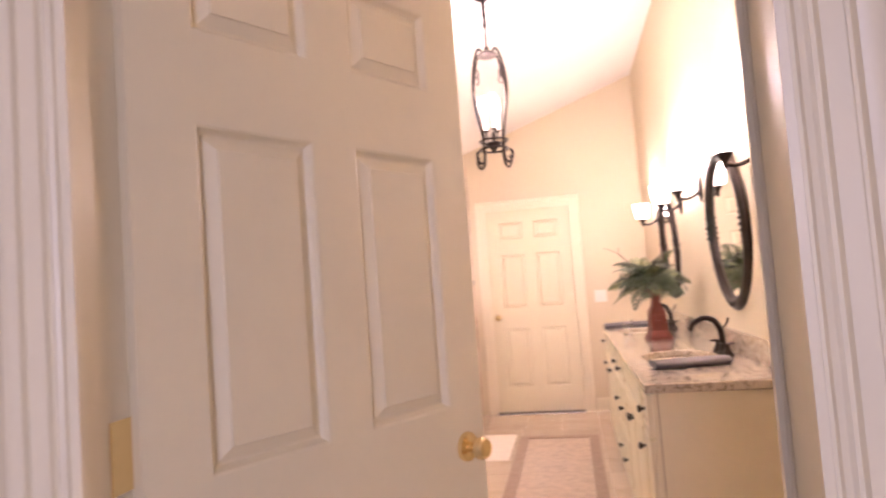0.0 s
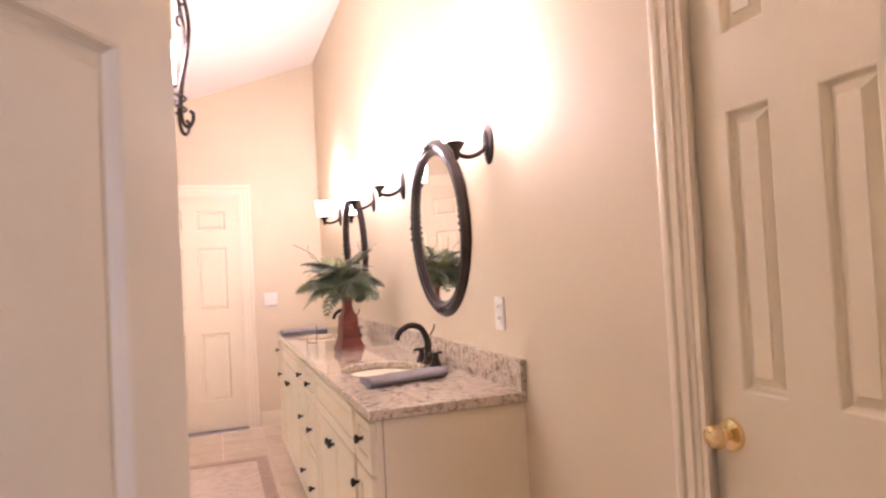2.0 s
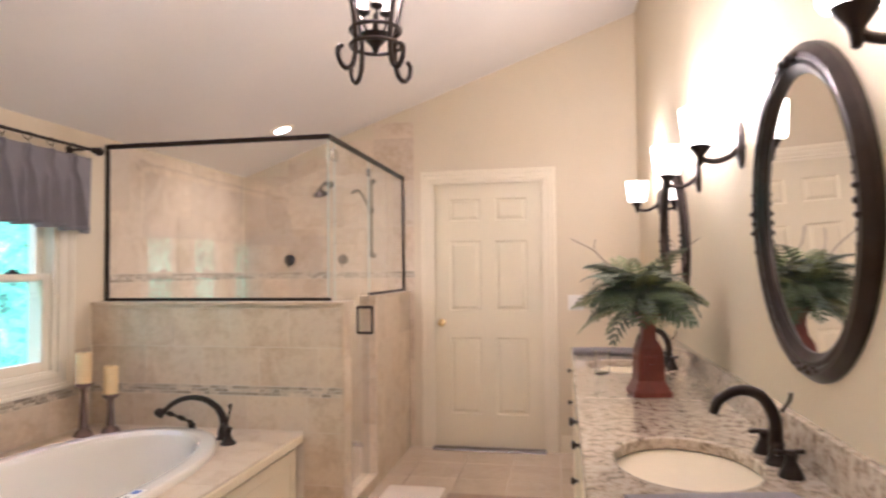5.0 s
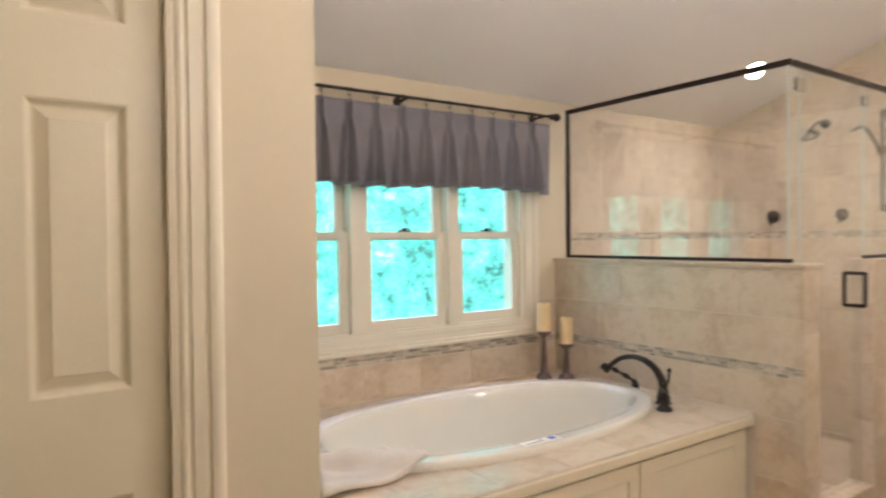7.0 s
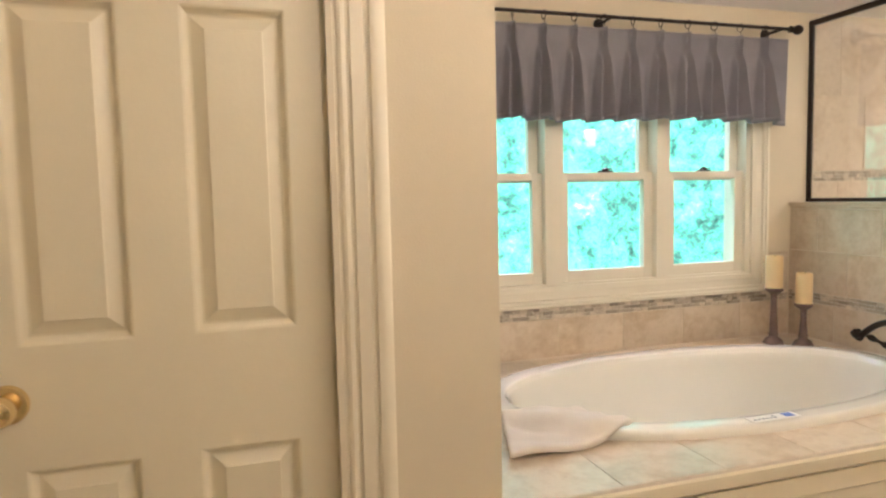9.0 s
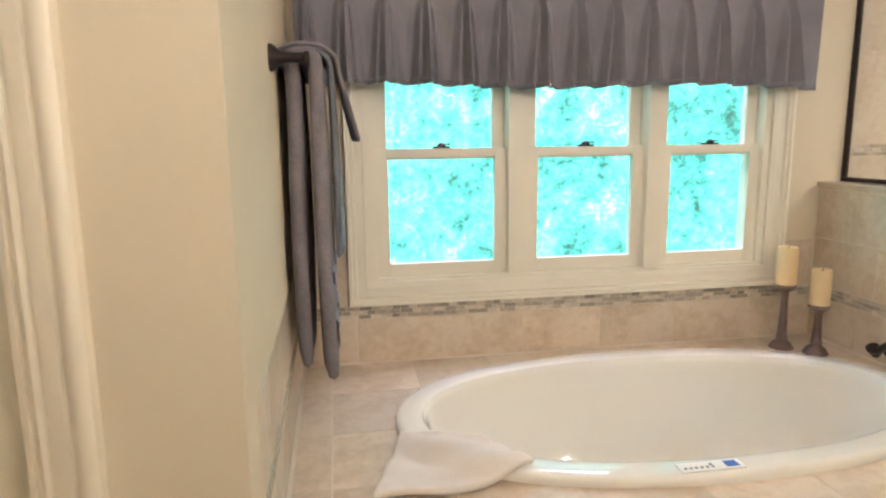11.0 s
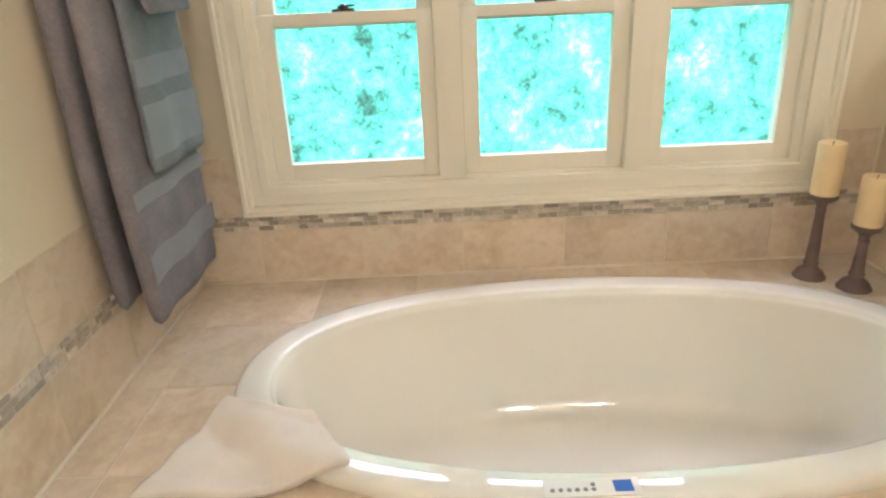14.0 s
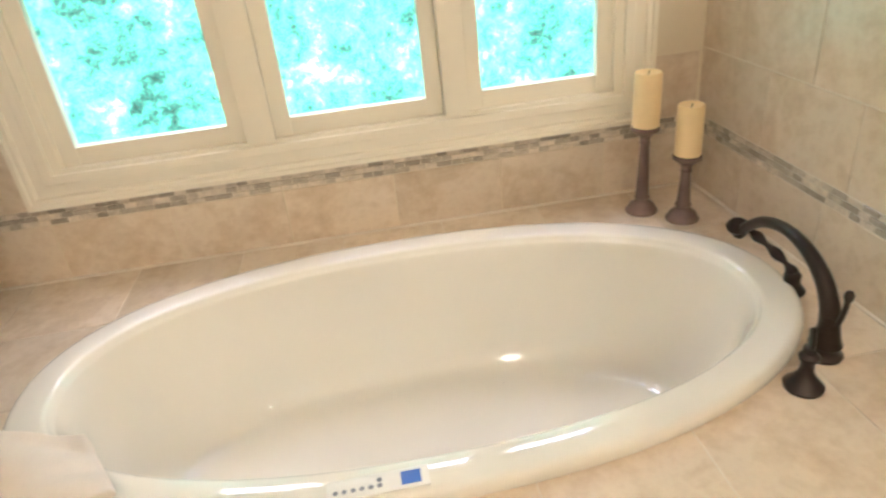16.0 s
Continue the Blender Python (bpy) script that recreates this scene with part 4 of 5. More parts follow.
part("backsplash", box(XV - 0.022, XV, VY0 - 0.022, VY1 + 0.022, 0.9005, 1.00, 0.002), "granite", top)
for sx, sy, ax, ay in SINKS:
    bm = bmesh.new()
    rr = []
    for o, z in ((-0.015, 0.864), (-0.004, 0.8635), (0.0, 0.855), (0.012, 0.82), (0.03, 0.77), (0.07, 0.735), (0.12, 0.725), (0.15, 0.722)):
        rr.append([bm.verts.new(((ax - o) * math.cos(2 * math.pi * i / 40), (ay - o) * math.sin(2 * math.pi * i / 40), z - 0.72)) for i in range(40)])
    for a, b in zip(rr, rr[1:]):
        for i in range(40):
            bm.faces.new((a[i], a[(i + 1) % 40], b[(i + 1) % 40], b[i]))
    bm.faces.new(rr[-1])
    basin = thing("basin", bm, "basin", "cream oval undermount basin in the granite top", "sink", "vanity basins", m=pose(sx, sy, 0.72))
    part("drain", lathe([(0.022, 0.0025), (0.022, 0.006), (0.012, 0.009), (0, 0.009)], 18), "bronze", basin, "dark bronze drain")
    # widespread faucet: arched spout and two levers
    fx = 0.975
    fa = thing("basin_faucet", lathe([(0.026, 0), (0.026, 0.006), (0.020, 0.014), (0.016, 0.04), (0.018, 0.046), (0.015, 0.055)], 20), "bronze", "dark bronze arched faucet behind the basin", "faucet", "vanity faucets", m=pose(fx, sy, 0.90))
    arc = smooth_path([(0, 0, 0.05), (-0.003, 0, 0.105), (-0.03, 0, 0.155), (-0.078, 0, 0.168), (-0.122, 0, 0.145), (-0.138, 0, 0.112)])
    part("spout", tube(arc, 0.012, 14, [0.0155 - 0.005 * i / len(arc) for i in range(len(arc))]), "bronze", fa)
    part("lift_rod", tube([(0.012, 0, 0.12), (0.03, 0, 0.145), (0.034, 0, 0.165)], 0.004, 8), "bronze", fa)
    for s in (-1, 1):
        bm = lathe([(0.026, 0), (0.026, 0.005), (0.021, 0.016), (0.012, 0.034), (0.012, 0.044), (0.015, 0.05), (0.010, 0.058), (0, 0.06)], 18, pose(0, s * 0.095, 0))
        add_tube(bm, [(-0.028, s * 0.095, 0.052), (0.028, s * 0.095, 0.056)], 0.0055, 10)
        add_lathe(bm, [(0, 0.0), (0.008, 0.004), (0.008, 0.012), (0, 0.016)], 10, pose(-0.028, s * 0.095, 0.044))
        part("lever_handle", bm, "bronze", fa)


def rolled_towel(x, y, turn, label):
    bm = bmesh.new()
    n = 20
    rings = []
    for k in range(9):
        f = k / 8
        sx = 0.155 * (2 * f - 1)
        rings.append([bm.verts.new((sx + 0.004 * math.sin(3 * i), 0.052 * math.cos(2 * math.pi * i / n) * (1 + 0.05 * math.sin(5 * f)), 0.017 + 0.017 * math.copysign(abs(math.sin(2 * math.pi * i / n)) ** 0.8, math.sin(2 * math.pi * i / n)) * (1 + 0.08 * math.sin(7 * f + i)))) for i in range(n)])
    for a, b in zip(rings, rings[1:]):
        for i in range(n):
            bm.faces.new((a[i], a[(i + 1) % n], b[(i + 1) % n], b[i]))
    bm.faces.new(rings[0])
    bm.faces.new(rings[-1])
    t = thing("hand_towel", bm, "lit_towel", label, "towel", "folded towels on the worktop", m=pose(x, y, 0.90, 0, 0, turn))
    bm = bmesh.new()
    rr = [[bm.verts.new((-0.06 + 0.035 * q, 0.0535 * math.cos(a), 0.017 + 0.0185 * math.copysign(abs(math.sin(a)) ** 0.8, math.sin(a)))) for a in [math.pi * (k / 8 * 1.1 - 0.05) for k in range(9)]] for q in (0, 1)]
    for k in range(8):
        bm.faces.new((rr[0][k], rr[0][k + 1], rr[1][k + 1], rr[1][k]))
    part("border", bm, "towel_band", t, "smooth woven border band")


rolled_towel(0.765, 4.42, 12, "folded grey hand towel in front of the near basin")
rolled_towel(0.70, 6.72, 4, "folded grey hand towel beside the far basin")
mug = thing("tumbler", lathe([(0.028, 0), (0.030, 0.002), (0.034, 0.10), (0.031, 0.10), (0.027, 0.005), (0, 0.005)], 24), "lantern_glass", "clear glass tumbler beside the far basin", "glass", m=pose(0.66, 6.05, 0.90))

# vase with an artificial fern
vase = thing("vase", None, None, "red-brown square pedestal vase on the worktop", "vase", m=pose(0.795, 5.60, 0.90, 0, 0, 8))


def square_turn(profile):
    bm = bmesh.new()
    rings = [[bm.verts.new((sx * r, sy * r, z)) for sx, sy in ((-1, -1), (1, -1), (1, 1), (-1, 1))] for r, z in profile]
    for a, b in zip(rings, rings[1:]):
        for i in range(4):
            bm.faces.new((a[i], a[(i + 1) % 4], b[(i + 1) % 4], b[i]))
    bm.faces.new(rings[0])
    bm.faces.new(rings[-1])
    bmesh.ops.bevel(bm, geom=[e for e in bm.edges if abs(e.verts[0].co.z - e.verts[1].co.z) > 0.002], offset=0.004, segments=2, affect="EDGES")
    return bm


part("base", square_turn([(0.066, 0), (0.066, 0.016), (0.060, 0.024), (0.052, 0.045), (0.046, 0.055)]), "vase", vase)
part("body", square_turn([(0.046, 0.055), (0.048, 0.06), (0.041, 0.165), (0.040, 0.172), (0.036, 0.18), (0.026, 0.20), (0.022, 0.235), (0.026, 0.265), (0.034, 0.28)]), "vase", vase)
for k in range(4):
    bm = raised_panel(bmesh.new(), -0.026, 0.026, 0.075, 0.145, 0.0, 0.004, 0.004)
    p = part("side_panel", bm, "vase", vase, "moulded square panel")
    p.matrix_basis = Matrix.Rotation(k * math.pi / 2, 4, "Z") @ pose(0.0425, 0, 0)
part("rim", square_turn([(0.034, 0.28), (0.050, 0.286), (0.054, 0.292), (0.054, 0.30), (0.040, 0.302)]), "vase", vase)
fern = thing("fern", lathe([(0, 0.0), (0.045, 0.0), (0.05, 0.02), (0.03, 0.045), (0, 0.05)], 14), "soil", "green artificial fern with curly twigs in the vase", "plant", m=pose(0.795, 5.60, 1.20))


def leaf_material(name, colour):
    mat = material(name, colour, 0.5, vary=0.25, scale=14, spread=0.22)
    return mat


LEAF = [leaf_material("fern_leaf", (0.080, 0.115, 0.055)), leaf_material("fern_leaf_grey", (0.13, 0.155, 0.11)), leaf_material("fern_leaf_light", (0.23, 0.27, 0.12))]


def frond_mesh(name, length, droop, width, mat, pairs=13):
    """A fern frond along +x: an arched rib with pairs of narrow folded leaflets."""
    bm = bmesh.new()
    pts = [Vector((length * math.sin(t * droop) / droop if droop else length * t, 0, length * (1 - math.cos(t * droop)) / droop * -1 + 0.0)) for t in [k / 16 for k in range(17)]]
    add_tube(bm, pts, 0.0016, 5)
    for k in range(2, pairs):
        t = k / pairs
        f = t * 16
        p = pts[int(f)].lerp(pts[min(16, int(f) + 1)], f - int(f))
        way = (pts[min(16, int(f) + 1)] - pts[int(f)]).normalized()
        size = width * math.sin(math.pi * min(1, 0.12 + 0.88 * t)) ** 0.7 * (1.15 - 0.3 * t)
        for s in (1, -1):
            out = Vector((0.5 * way.x, s * 0.9, 0.5 * way.z - 0.12)).normalized()
            up = way.cross(out) * s
            half = length * 0.040
            a = p + out * size * 0.35 + way * half
            b = p + out * size * 0.35 - way * half
            mid_p = p + out * size * 0.5 - Vector((0, 0, 0.003))
            tip = p + out * size + Vector((0, 0, -0.15 * size))
            v = [bm.verts.new(q) for q in (p, b, tip, a, mid_p)]
            bm.faces.new((v[0], v[1], v[4]))
            bm.faces.new((v[1], v[2], v[4]))
            bm.faces.new((v[2], v[3], v[4]))
            bm.faces.new((v[3], v[0], v[4]))
    me = bpy.data.meshes.new(name)
    bm.to_mesh(me)
    bm.free()
    me.materials.append(mat)
    return me


FRONDS = [frond_mesh("frond", 0.27, 1.5, 0.068, LEAF[0], 12), frond_mesh("frond", 0.25, 1.9, 0.066, LEAF[1], 11), frond_mesh("frond", 0.24, 1.1, 0.062, LEAF[2], 12), frond_mesh("frond", 0.21, 2.2, 0.066, LEAF[0], 10), frond_mesh("frond", 0.24, 1.7, 0.064, LEAF[1], 11)]
rng = random.Random(4)
for k in range(104):
    turn = k * 137.5 + rng.uniform(-14, 14)
    lift = rng.choice((80, 68, 56, 46, 36, 26, 14, 4)) + rng.uniform(-8, 8)
    size = rng.uniform(0.72, 1.15)
    if math.cos(radians(turn)) > 0.55:
        size *= 0.78
    piece("frond", FRONDS[k % 5], fern, pose(rng.uniform(0, 0.045) * math.cos(radians(turn)), rng.uniform(0, 0.045) * math.sin(radians(turn)), 0.015 + 0.055 * rng.random(), 0, 0, turn) @ pose(0, 0, 0, rng.uniform(-50, 50), -lift, 0) @ Matrix.Scale(size, 4))
for k in range(5):
    a = radians(110 * k + 60)
    pts = [(0, 0, 0.02)] + [(0.05 * q * math.cos(a) + 0.022 * math.sin(q * 1.9 + k), 0.05 * q * math.sin(a) + 0.022 * math.cos(q * 2.1 + k), 0.02 + 0.05 * q) for q in range(1, 6)]
    part("twig", tube(smooth_path(pts, 5), 0.0017, 6), "wood", fern, "thin curly brown twig")


# oval mirrors with carved dark frames
def oval_mirror(y, z, hw, hh):
    m = thing("mirror", None, None, "oval mirror in a dark carved frame", "mirror", "oval mirrors over the basins", m=pose(XV, y, z, 0, -2.0, 0))
    n = 64
    prof = [(0.0, -0.002), (0.0, -0.018), (0.012, -0.026), (0.020, -0.032), (0.030, -0.030), (0.036, -0.036), (0.048, -0.036), (0.058, -0.028), (0.066, -0.018), (0.066, -0.002)]
    bm = bmesh.new()
    rings = [[bm.verts.new((x, (hw + o - 0.066) * math.cos(2 * math.pi * i / n), (hh + o - 0.066) * math.sin(2 * math.pi * i / n))) for i in range(n)] for o, x in prof]
    for a, b in zip(rings, rings[1:] + rings[:1]):
        for i in range(n):
            bm.faces.new((a[i], a[(i + 1) % n], b[(i + 1) % n], b[i]))
    part("mirror_frame", bm, "bronze", m)
    bm = bmesh.new()
    ring = [bm.verts.new((-0.014, (hw - 0.06) * math.cos(2 * math.pi * i / n), (hh - 0.06) * math.sin(2 * math.pi * i / n))) for i in range(n)]
    back = [bm.verts.new((-0.010, (hw - 0.06) * math.cos(2 * math.pi * i / n), (hh - 0.06) * math.sin(2 * math.pi * i / n))) for i in range(n)]
    bm.faces.new(ring)
    bm.faces.new(back)
    for i in range(n):
        bm.faces.new((ring[i], ring[(i + 1) % n], back[(i + 1) % n], back[i]))
    part("mirror_glass", bm, "mirror", m)
    for q in range(4):
        a0 = q * math.pi / 2
        bm = bmesh.new()
        for k in range(-3, 4):
            a = a0 + k * 0.075
            r = 0.010 - 0.0018 * abs(k)
            bmesh.ops.create_icosphere(bm, subdivisions=1, radius=r, matrix=Matrix.Translation((-0.034 - 0.004 * (k % 2), (hw - 0.034 + 0.008 * (k % 2)) * math.cos(a), (hh - 0.034 + 0.008 * (k % 2)) * math.sin(a))))
        part("carved_ornament", bm, "bronze", m, "carved leaf ornament")
    return m


oval_mirror(4.735, 1.475, 0.345, 0.378)
oval_mirror(6.46, 1.475, 0.325, 0.378)

# wall sconces
SHADE = glowing("sconce_shade", (1.0, 0.86, 0.66), 7.0)


def sconce(y):
    s = thing("wall_sconce", None, None, "dark bronze wall sconce with a lit white glass shade", "wall lamp", "wall sconces over the vanity", m=pose(XV, y, 1.737))
    bm = lathe([(0.050, 0), (0.052, 0.004), (0.046, 0.010), (0.034, 0.013), (0.030, 0.018), (0, 0.020)], 28, Matrix.Diagonal((1.5, 0.8, 1, 1)))
    bmesh.ops.rotate(bm, verts=bm.verts, cent=(0, 0, 0), matrix=Matrix.Rotation(-math.pi / 2, 3, "Y"))
    part("back_plate", bm, "bronze", s)
    part("arm", tube(smooth_path([(-0.012, 0, -0.01), (-0.035, 0, -0.035), (-0.075, 0, -0.05), (-0.11, 0, -0.045), (-0.125, 0, -0.03)]), 0.009, 12), "bronze", s)
    part("cup", lathe([(0.0, -0.065), (0.008, -0.06), (0.010, -0.045), (0.014, -0.03), (0.03, -0.008), (0.034, 0.0), (0, 0.0)], 20, pose(-0.125, 0, 0)), "bronze", s)
    prof = [(0.036, 0.001), (0.046, 0.004), (0.050, 0.012), (0.062, 0.115), (0.058, 0.115), (0.046, 0.014), (0.03, 0.006)]
    part("shade", lathe(prof, 28, pose(-0.125, 0, 0)), SHADE, s, "lit white glass shade")
    return s


for sy in (4.19, 5.28, 5.92, 7.0):
    sconce(sy)

# lantern
LX, LY = -0.03, 4.95
lan = thing("lantern", None, None, "wrought iron hanging lantern with scrolled feet and candle bulbs", "ceiling lamp", m=pose(LX, LY, -0.075, 0, 0, 52))
top_z = ceil_z(LX) + 0.075
part("canopy", lathe([(0, 0.0), (0.02, 0.0), (0.05, 0.022), (0.055, 0.06), (0, 0.06)], 24, pose(0, 0, top_z - 0.045)), "bronze", lan)
part("chain_rod", tube([(0, 0, top_z - 0.04), (0, 0, 2.60)], 0.005, 10), "bronze", lan)
for k in range(3):
    z = top_z - 0.07 - 0.05 * k
    part("chain_link", tube([(0.012 * math.cos(a) if k % 2 else 0.0, 0.0 if k % 2 else 0.012 * math.cos(a), z + 0.026 * math.sin(a)) for a in [2 * math.pi * q / 16 for q in range(17)]], 0.0035, 6), "bronze", lan)
part("crown", lathe([(0.0, 2.645), (0.012, 2.64), (0.016, 2.62), (0.05, 2.60), (0.055, 2.59), (0.03, 2.58), (0, 2.58)], 20), "bronze", lan)
for k in range(4):
    bars = smooth_path([(0.03, 0, 2.60), (0.065, 0, 2.615), (0.095, 0, 2.56), (0.118, 0, 2.46), (0.122, 0, 2.38), (0.105, 0, 2.28), (0.078, 0, 2.17), (0.070, 0, 2.08), (0.078, 0, 2.02), (0.103, 0, 2.0), (0.125, 0, 2.02), (0.128, 0, 2.05), (0.115, 0, 2.062)], 5)
    b = part("scroll_bar", tube(bars, 0.0075, 8), "bronze", lan)
    b.matrix_basis = Matrix.Rotation(k * math.pi / 2, 4, "Z")
    scroll = smooth_path([(0.118, 0, 2.46), (0.10, 0, 2.50), (0.08, 0, 2.49), (0.08, 0, 2.465), (0.095, 0, 2.46)], 4)
    b = part("scroll", tube(scroll, 0.005, 8), "bronze", lan)
    b.matrix_basis = Matrix.Rotation(k * math.pi / 2, 4, "Z")
for z, r in ((2.085, 0.073), (2.13, 0.073)):
    part("ring", tube([(r * math.cos(a), r * math.sin(a), z) for a in [2 * math.pi * q / 24 for q in range(25)]], 0.006, 8), "bronze", lan)
part("hub", lathe([(0, 2.06), (0.008, 2.065), (0.012, 2.08), (0.04, 2.11), (0.045, 2.118), (0.01, 2.13), (0.006, 2.18), (0, 2.18)], 18), "bronze", lan)
BULB = glowing("candle_bulb", (1.0, 0.85, 0.62), 40)
# sleeves emit too, standing in for the bloom around the bulbs
SLEEVE = glowing("glowing_candle_sleeve", (1.0, 0.85, 0.65), 3.0)
for k in range(3):
    a = radians(120 * k)
    ax_, ay_ = 0.038 * math.cos(a), 0.038 * math.sin(a)
    c = part("candle_arm", tube(smooth_path([(0, 0, 2.12), (ax_ * 0.6, ay_ * 0.6, 2.125), (ax_, ay_, 2.16), (ax_, ay_, 2.18)]), 0.004, 8), "bronze", lan)
    part("drip_cup", lathe([(0.004, 2.178), (0.018, 2.186), (0.02, 2.192), (0.01, 2.194), (0, 2.194)], 16, pose(ax_, ay_, 0)), "bronze", c)
    part("sleeve", lathe([(0.0105, 2.194), (0.0105, 2.275), (0, 2.275)], 14, pose(ax_, ay_, 0)), SLEEVE, c, "ivory candle sleeve with the bulb's bloom added as glow")
    part("bulb", lathe([(0.008, 2.275), (0.018, 2.295), (0.021, 2.32), (0.016, 2.35), (0.005, 2.378), (0, 2.38)], 14, pose(ax_, ay_, 0)), BULB, c, "lit candle bulb")


# switches and outlet
def wall_plate(name, m, w, h, label, rockers):
    p = thing(name, box(-w / 2, w / 2, -0.006, 0, -h / 2, h / 2, 0.002), "plastic", label, "switch" if "switch" in name else "outlet", m=m)
    for k in range(rockers):
        x = (k - (rockers - 1) / 2) * 0.046
        part("rocker", box(x - 0.005, x + 0.005, -0.014, -0.006, -0.010, 0.010, 0.002), "plastic", p)
    return p


wall_plate("light_switch", pose(0.59, YF, 1.107), 0.115, 0.115, "white double light switch plate on the far wall", 2)
op = wall_plate("outlet", pose(XV, 4.17, 1.14, 0, 0, -90), 0.072, 0.115, "white outlet plate beside the mirror", 0)
for dz in (-0.021, 0.021):
    f = part("socket", box(-0.016, 0.016, -0.0085, -0.006, dz - 0.014, dz + 0.014, 0.003), "plastic", op)
    for dx in (-0.006, 0.006):
        part("slot", box(dx - 0.0012, dx + 0.0012, -0.009, -0.0084, dz - 0.002, dz + 0.008), "dark", f)

# baseboards
bm = box(FD1 + 0.107, XV, YF - 0.014, YF, 0, 0.11)
add_box(bm, FD1 + 0.107, XV, YF - 0.010, YF, 0.11, 0.125)
thing("baseboard", bm, "trim", "white baseboard along the far wall", "baseboard", kind="structure")
bm = box(XV - 0.014, XV, LD1 + 0.080, VY0 - 0.03, 0, 0.11)
add_box(bm, XV - 0.010, XV, LD1 + 0.080, VY0 - 0.03, 0.11, 0.125)
add_box(bm, XV - 0.014, XV, VY1 + 0.03, YF - 0.014, 0, 0.11)
thing("baseboard", bm, "trim", "white baseboard along the vanity wall", "baseboard", kind="structure")
bm = box(XC, XC + 0.014, CD1 + 0.107, YC, 0, 0.11)
add_box(bm, XC, XC + 0.014, YE, CD0 - 0.107, 0, 0.11)
thing("baseboard", bm, "trim", "white baseboard along the closet wall", "baseboard", kind="structure")


# rugs
def rug(name, x0, x1, y0, y1, mat, label, border=None, seed=0):
    bm = bmesh.new()
    nx, ny = 24, 48
    g = []
    for i in range(nx + 1):
        row = []
        for j in range(ny + 1):
            x, y = x0 + (x1 - x0) * i / nx, y0 + (y1 - y0) * j / ny
            e = min(i, nx - i, j, ny - j)
            z = (0.004 if e == 0 else 0.013) + 0.003 * noise.noise((x * 30 + seed, y * 30, 0)) * (e > 0)
            row.append(bm.verts.new((x, y, z)))
        g.append(row)
    for i in range(nx):
        for j in range(ny):
            bm.faces.new((g[i][j], g[i + 1][j], g[i + 1][j + 1], g[i][j + 1]))
    r = thing(name, bm, mat, label, "rug")
    if border:
        bm = bmesh.new()
        w = 0.075
        for a in ((x0, x1, y0, y0 + w), (x0, x1, y1 - w, y1), (x0, x0 + w, y0 + w, y1 - w), (x1 - w, x1, y0 + w, y1 - w)):
            add_box(bm, *a, 0.006, 0.0175)
        part("border", bm, border, r, "darker woven border")
    return r


rug("rug", -0.20, 0.43, 5.35, 7.02, "rug", "beige patterned rug with a brown border before the vanity", "rug_border")
rug("bath_mat", -0.60, -0.24, 6.35, 7.14, "white_towel", "white bath mat before the shower door", None, 5)


# ---- outside the window ----
def foliage_backdrop():
    mat = bpy.data.materials.new("glowing_foliage")
    mat.use_nodes = True
    nt = mat.node_tree
    b = nt.nodes["Principled BSDF"]
    # black base: the daylight on leaves is emitted by the sheet itself
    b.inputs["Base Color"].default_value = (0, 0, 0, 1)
    b.inputs["Roughness"].default_value = 1.0
    co = nt.nodes.new("ShaderNodeTexCoord")
    total = None
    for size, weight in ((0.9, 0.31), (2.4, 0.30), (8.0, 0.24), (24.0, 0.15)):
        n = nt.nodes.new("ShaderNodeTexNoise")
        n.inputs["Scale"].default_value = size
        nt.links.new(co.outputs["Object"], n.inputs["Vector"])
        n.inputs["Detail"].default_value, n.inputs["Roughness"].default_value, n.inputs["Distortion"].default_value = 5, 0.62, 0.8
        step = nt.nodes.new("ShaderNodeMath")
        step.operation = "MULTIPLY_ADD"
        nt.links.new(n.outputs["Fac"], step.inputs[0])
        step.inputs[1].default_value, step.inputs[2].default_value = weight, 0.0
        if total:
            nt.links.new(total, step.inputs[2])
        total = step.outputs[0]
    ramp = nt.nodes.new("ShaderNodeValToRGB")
    # leaf tones up to white sky patches, their brightness put in as emission
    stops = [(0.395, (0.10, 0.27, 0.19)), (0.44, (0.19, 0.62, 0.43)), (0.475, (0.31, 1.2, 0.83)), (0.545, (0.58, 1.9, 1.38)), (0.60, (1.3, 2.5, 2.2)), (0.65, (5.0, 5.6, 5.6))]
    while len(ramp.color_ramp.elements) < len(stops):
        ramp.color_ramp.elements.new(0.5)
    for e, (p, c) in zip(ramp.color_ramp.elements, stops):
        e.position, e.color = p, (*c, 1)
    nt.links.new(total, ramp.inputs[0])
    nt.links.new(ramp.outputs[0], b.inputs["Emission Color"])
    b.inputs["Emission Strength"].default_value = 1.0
    return mat


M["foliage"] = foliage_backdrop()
# curved glowing sheet in place of trees; it also lights the room
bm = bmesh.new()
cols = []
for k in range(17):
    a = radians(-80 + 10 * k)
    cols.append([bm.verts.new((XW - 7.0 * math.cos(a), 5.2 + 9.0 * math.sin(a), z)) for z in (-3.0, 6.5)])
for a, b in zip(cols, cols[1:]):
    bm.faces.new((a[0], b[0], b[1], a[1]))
thing("backdrop", bm, "foliage", "glowing backdrop sheet patterned as green woods outside the tub window", "trees", kind="structure")
thing("ground", box(-60, 60, -60, 60, -3.2, -3.0), "soil", "dark leafy ground below the window", "ground", kind="structure")
# ---- tiles ----
TILE_MESHES = {}


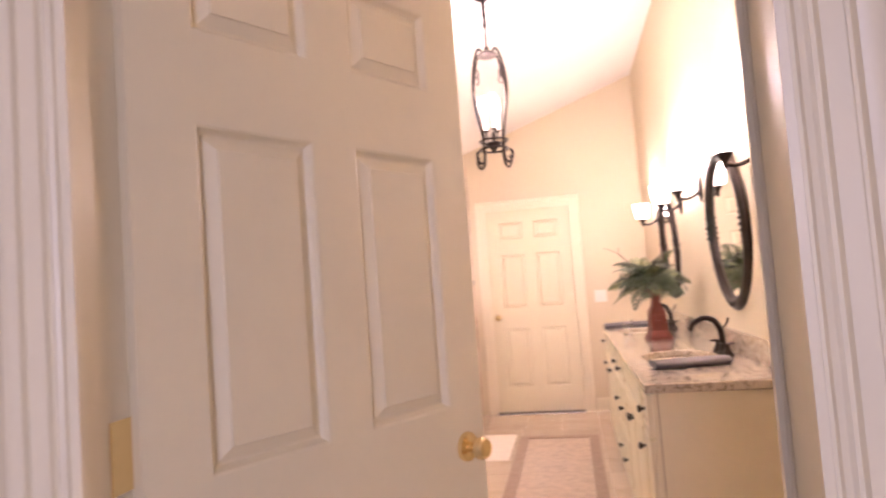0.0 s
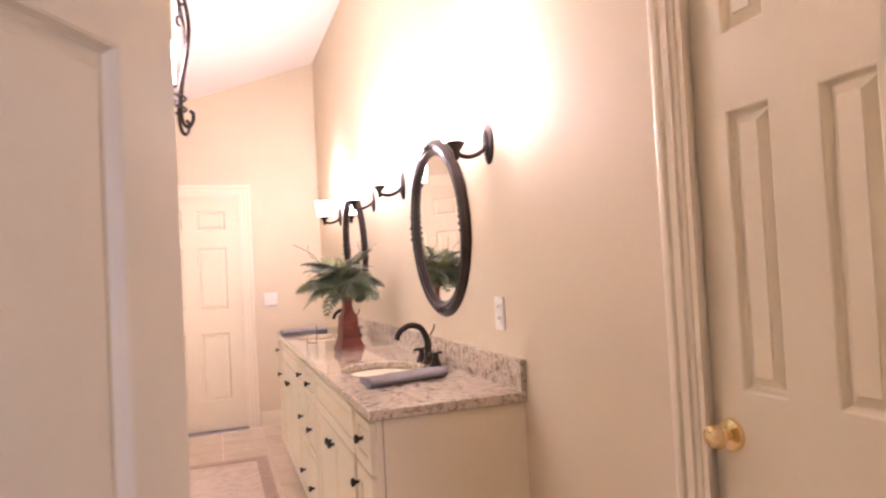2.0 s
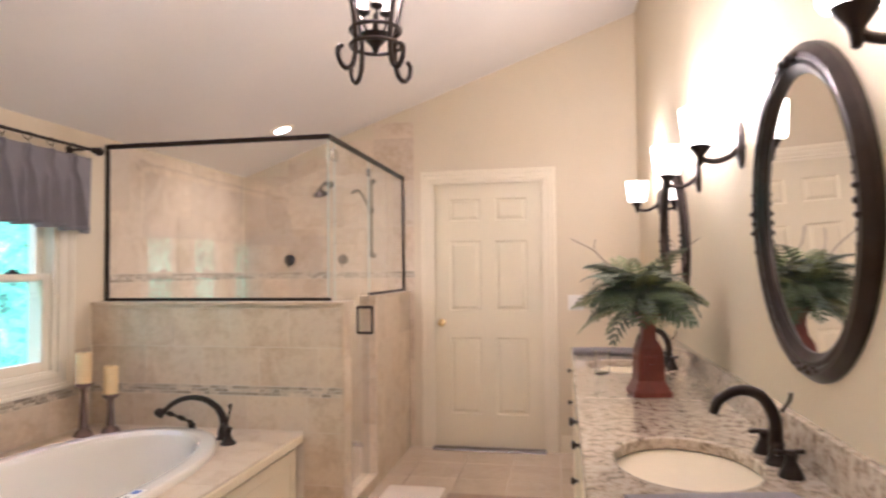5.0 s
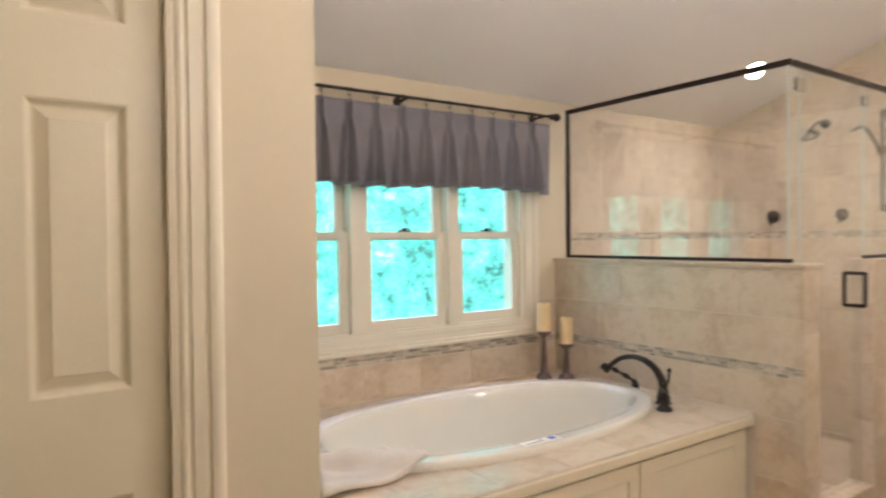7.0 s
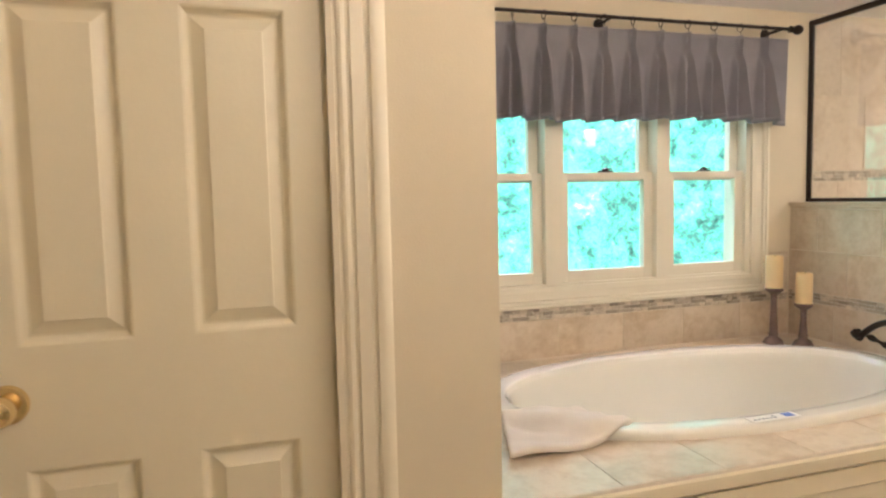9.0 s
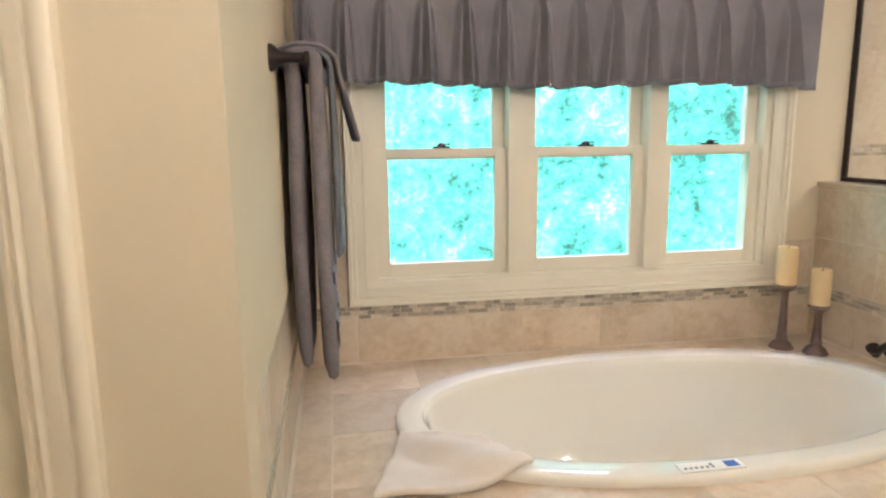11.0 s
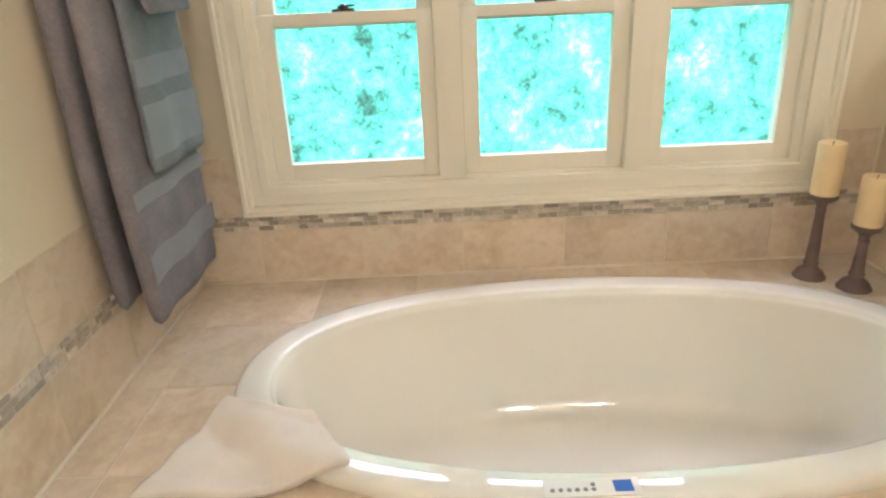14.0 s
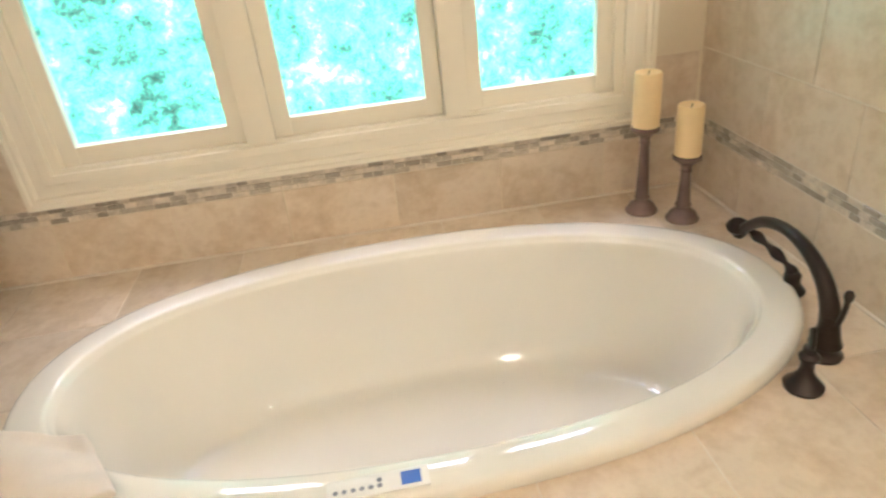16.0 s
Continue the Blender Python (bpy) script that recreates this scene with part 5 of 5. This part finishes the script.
def tile_mesh(w, h, t, mat, worn=0.0009):
    """A flat tile in x and y, its top at z = t, edges eased."""
    key = (round(w, 3), round(h, 3), mat)
    if key not in TILE_MESHES:
        bm = bmesh.new()
        lo, up, tp = [[bm.verts.new((sx * (w / 2 - o), sy * (h / 2 - o), z)) for sx, sy in ((-1, -1), (1, -1), (1, 1), (-1, 1))] for o, z in ((0, 0), (0, t - worn), (worn, t))]
        for a, b in ((lo, up), (up, tp)):
            for i in range(4):
                bm.faces.new((a[i], a[(i + 1) % 4], b[(i + 1) % 4], b[i]))
        bm.faces.new(tp)
        TILE_MESHES[key] = mesh_of("tile", bm, mat, smooth=False)
    return TILE_MESHES[key]


def lay(parent, base, u0, u1, v0, v1, tu, tv, mat="tile", joint=0.004, t=0.002, bond=0.0, start=0.0, name="tile"):
    """Covers a rectangle of a plane (base: its pose, u and v its axes) with tiles, the end ones cut."""
    v, row = v0, 0
    while v < v1 - 0.008:
        ve = min(v + tv, v1)
        u = u0 - ((start + bond * (row % 2)) % 1.0) * tu
        while u < u1 - 0.008:
            a, b = max(u, u0), min(u + tu, u1)
            if b - a > 0.012:
                w, h = b - a - joint, ve - v - joint
                wob = pose(0, 0, 0, 0.12 * math.sin(91 * u + 7 * v), 0.12 * math.sin(53 * v + 11 * u))
                piece(name, tile_mesh(w, h, t, mat), parent, base @ pose((a + b) / 2, (v + ve) / 2, 0) @ wob)
            u += tu
        v, row = v + tv, row + 1


def mosaic_run(parent, base, u0, u1, v0, joint=0.0025):
    """A strip of small stone mosaic: three staggered courses of short bars."""
    r = random.Random(int(1000 * (u0 + v0 + u1)))
    for row in range(3):
        u = u0 - r.random() * 0.04
        while u < u1:
            w = r.choice((0.032, 0.048))
            a, b = max(u, u0), min(u + w, u1)
            if b - a > 0.008:
                piece("mosaic_tile", tile_mesh(b - a - joint, 0.0165 - joint, 0.003 + 0.0008 * (row % 2), "mosaic", 0.0009), parent, base @ pose((a + b) / 2, v0 + 0.0165 * row + 0.00825, 0))
            u += w


obs = bpy.data.objects
wall_w, wall_n, wall_a, floor_ob = obs["wall_west"], obs["wall_north"], obs["wall_alcove"], obs["floor"]
# planes: u along the wall, v up, tiles proud of the face
west = pose(XW, 0, 0, 90, 0, 90)
alc = pose(0, YC, 0, 90, 0, 180)
north = pose(0, YF, 0, 90, 0, 0)
knee_f = pose(0, KY + 0.010, 0, 90, 0, 0)
MZ0, MZ1 = 0.711, 0.7605
# window wall above the deck
lay(wall_w, west, YC, KY, DECK, MZ0, 0.33, 0.30, start=0.35)
mosaic_run(wall_w, west, YC, KY, MZ0)
lay(wall_w, west, YC, WY0 - 0.082, MZ1, 0.955, 0.33, 0.30)
lay(wall_w, west, WY1 + 0.082, KY, MZ1, 0.955, 0.33, 0.30)
# end wall of the alcove
lay(wall_a, alc, -XC + 0.14, -XW, DECK, MZ0, 0.33, 0.30, start=0.5)
mosaic_run(wall_a, alc, -XC + 0.14, -XW, MZ0)
lay(wall_a, alc, -XC + 0.14, -XW, MZ1, 0.955, 0.33, 0.30, start=0.5)
# knee wall: tub side, end, and shower door side
lay(knee_a, knee_f, XW, SXA, DECK, MZ0, 0.33, 0.30, start=0.2)
mosaic_run(knee_a, knee_f, XW, SXA, MZ0)
lay(knee_a, knee_f, XW, SXA, MZ1, GZ0 - 0.014, 0.33, 0.203, bond=0.5)
lay(knee_a, knee_f, DX, SXA, 0.0, DECK, 0.33, 0.265, start=0.3)
side = pose(SX - 0.010, 0, 0, 90, 0, 90)
lay(knee_a, pose(SXA - 0.010, 0, 0, 90, 0, 90), KY, KY + 0.15, 0.0, GZ0 - 0.014, 0.33, 0.30)
lay(knee_b, side, KB, YF, 0.0, GZ0 - 0.014, 0.40, 0.30, bond=0.5)
lay(knee_b, pose(0, KB, 0, 90, 0, 0), SX - 0.13, SX - 0.010, 0.08, GZ0 - 0.014, 0.33, 0.30)
# shower walls
lay(wall_n, north, XW, SX + 0.03, 0.03, 1.30, 0.33, 0.318, bond=0.5)
mosaic_run(wall_n, north, XW, SX + 0.03, 1.302)
lay(wall_n, north, XW + 0.02, SX + 0.03, 1.353, 2.05, 0.33, 0.348, bond=0.5)
for k in range(4):
    a = XW + 0.36 * k + 0.02
    b = min(a + 0.36, SX + 0.03)
    lay(wall_n, north, a, b, 2.05, max(2.07, ceil_z(a) - 0.004), 0.36, 0.348)
lay(wall_w, west, KY + 0.15, YF - 0.012, 0.03, 1.30, 0.33, 0.318, bond=0.5)
mosaic_run(wall_w, west, KY + 0.15, YF - 0.012, 1.302)
lay(wall_w, west, KY + 0.15, YF - 0.012, 1.353, 2.11, 0.33, 0.3785, bond=0.5)
# tub deck
for x0, x1 in ((XW + 0.012, -1.755), (-1.755, -1.45), (-1.45, -1.145), (-1.145, DX)):
    y = YC + 0.012
    for w in (0.10, 0.305, 0.305, 0.305, 0.305, 0.305, 0.305, 0.245):
        y1 = min(y + w, KY)
        bm = bmesh.new()
        cut_slab(bm, x0 + 0.002, x1 - 0.002, y + 0.002, y1 - 0.002, DECK - 0.004, DECK + 0.004, [(cx, cy, hx - 0.05, hy - 0.05)])
        if len(bm.faces):
            part("tile", bm, "tile", surround)
        else:
            bm.free()
        y = y1
# light caulk where the deck meets the walls
for nm, b in (("caulk", (XW, XW + 0.013, YC + 0.013, KY - 0.001)), ("caulk", (XW, DX, YC, YC + 0.013)), ("caulk", (XW, DX, KY - 0.001, KY + 0.010))):
    part(nm, box(*b, DECK - 0.004, DECK + 0.007, 0.002), "grout", surround, "pale caulk joint")
# bathroom floor
flat = pose(0, 0, -0.008)
lay(floor_ob, flat, XC, XV, YE, 4.05, 0.33, 0.33, "floor_tile", t=0.0085)
lay(floor_ob, flat, DX - 0.03, XV, 4.05, YF, 0.33, 0.33, "floor_tile", t=0.0085)
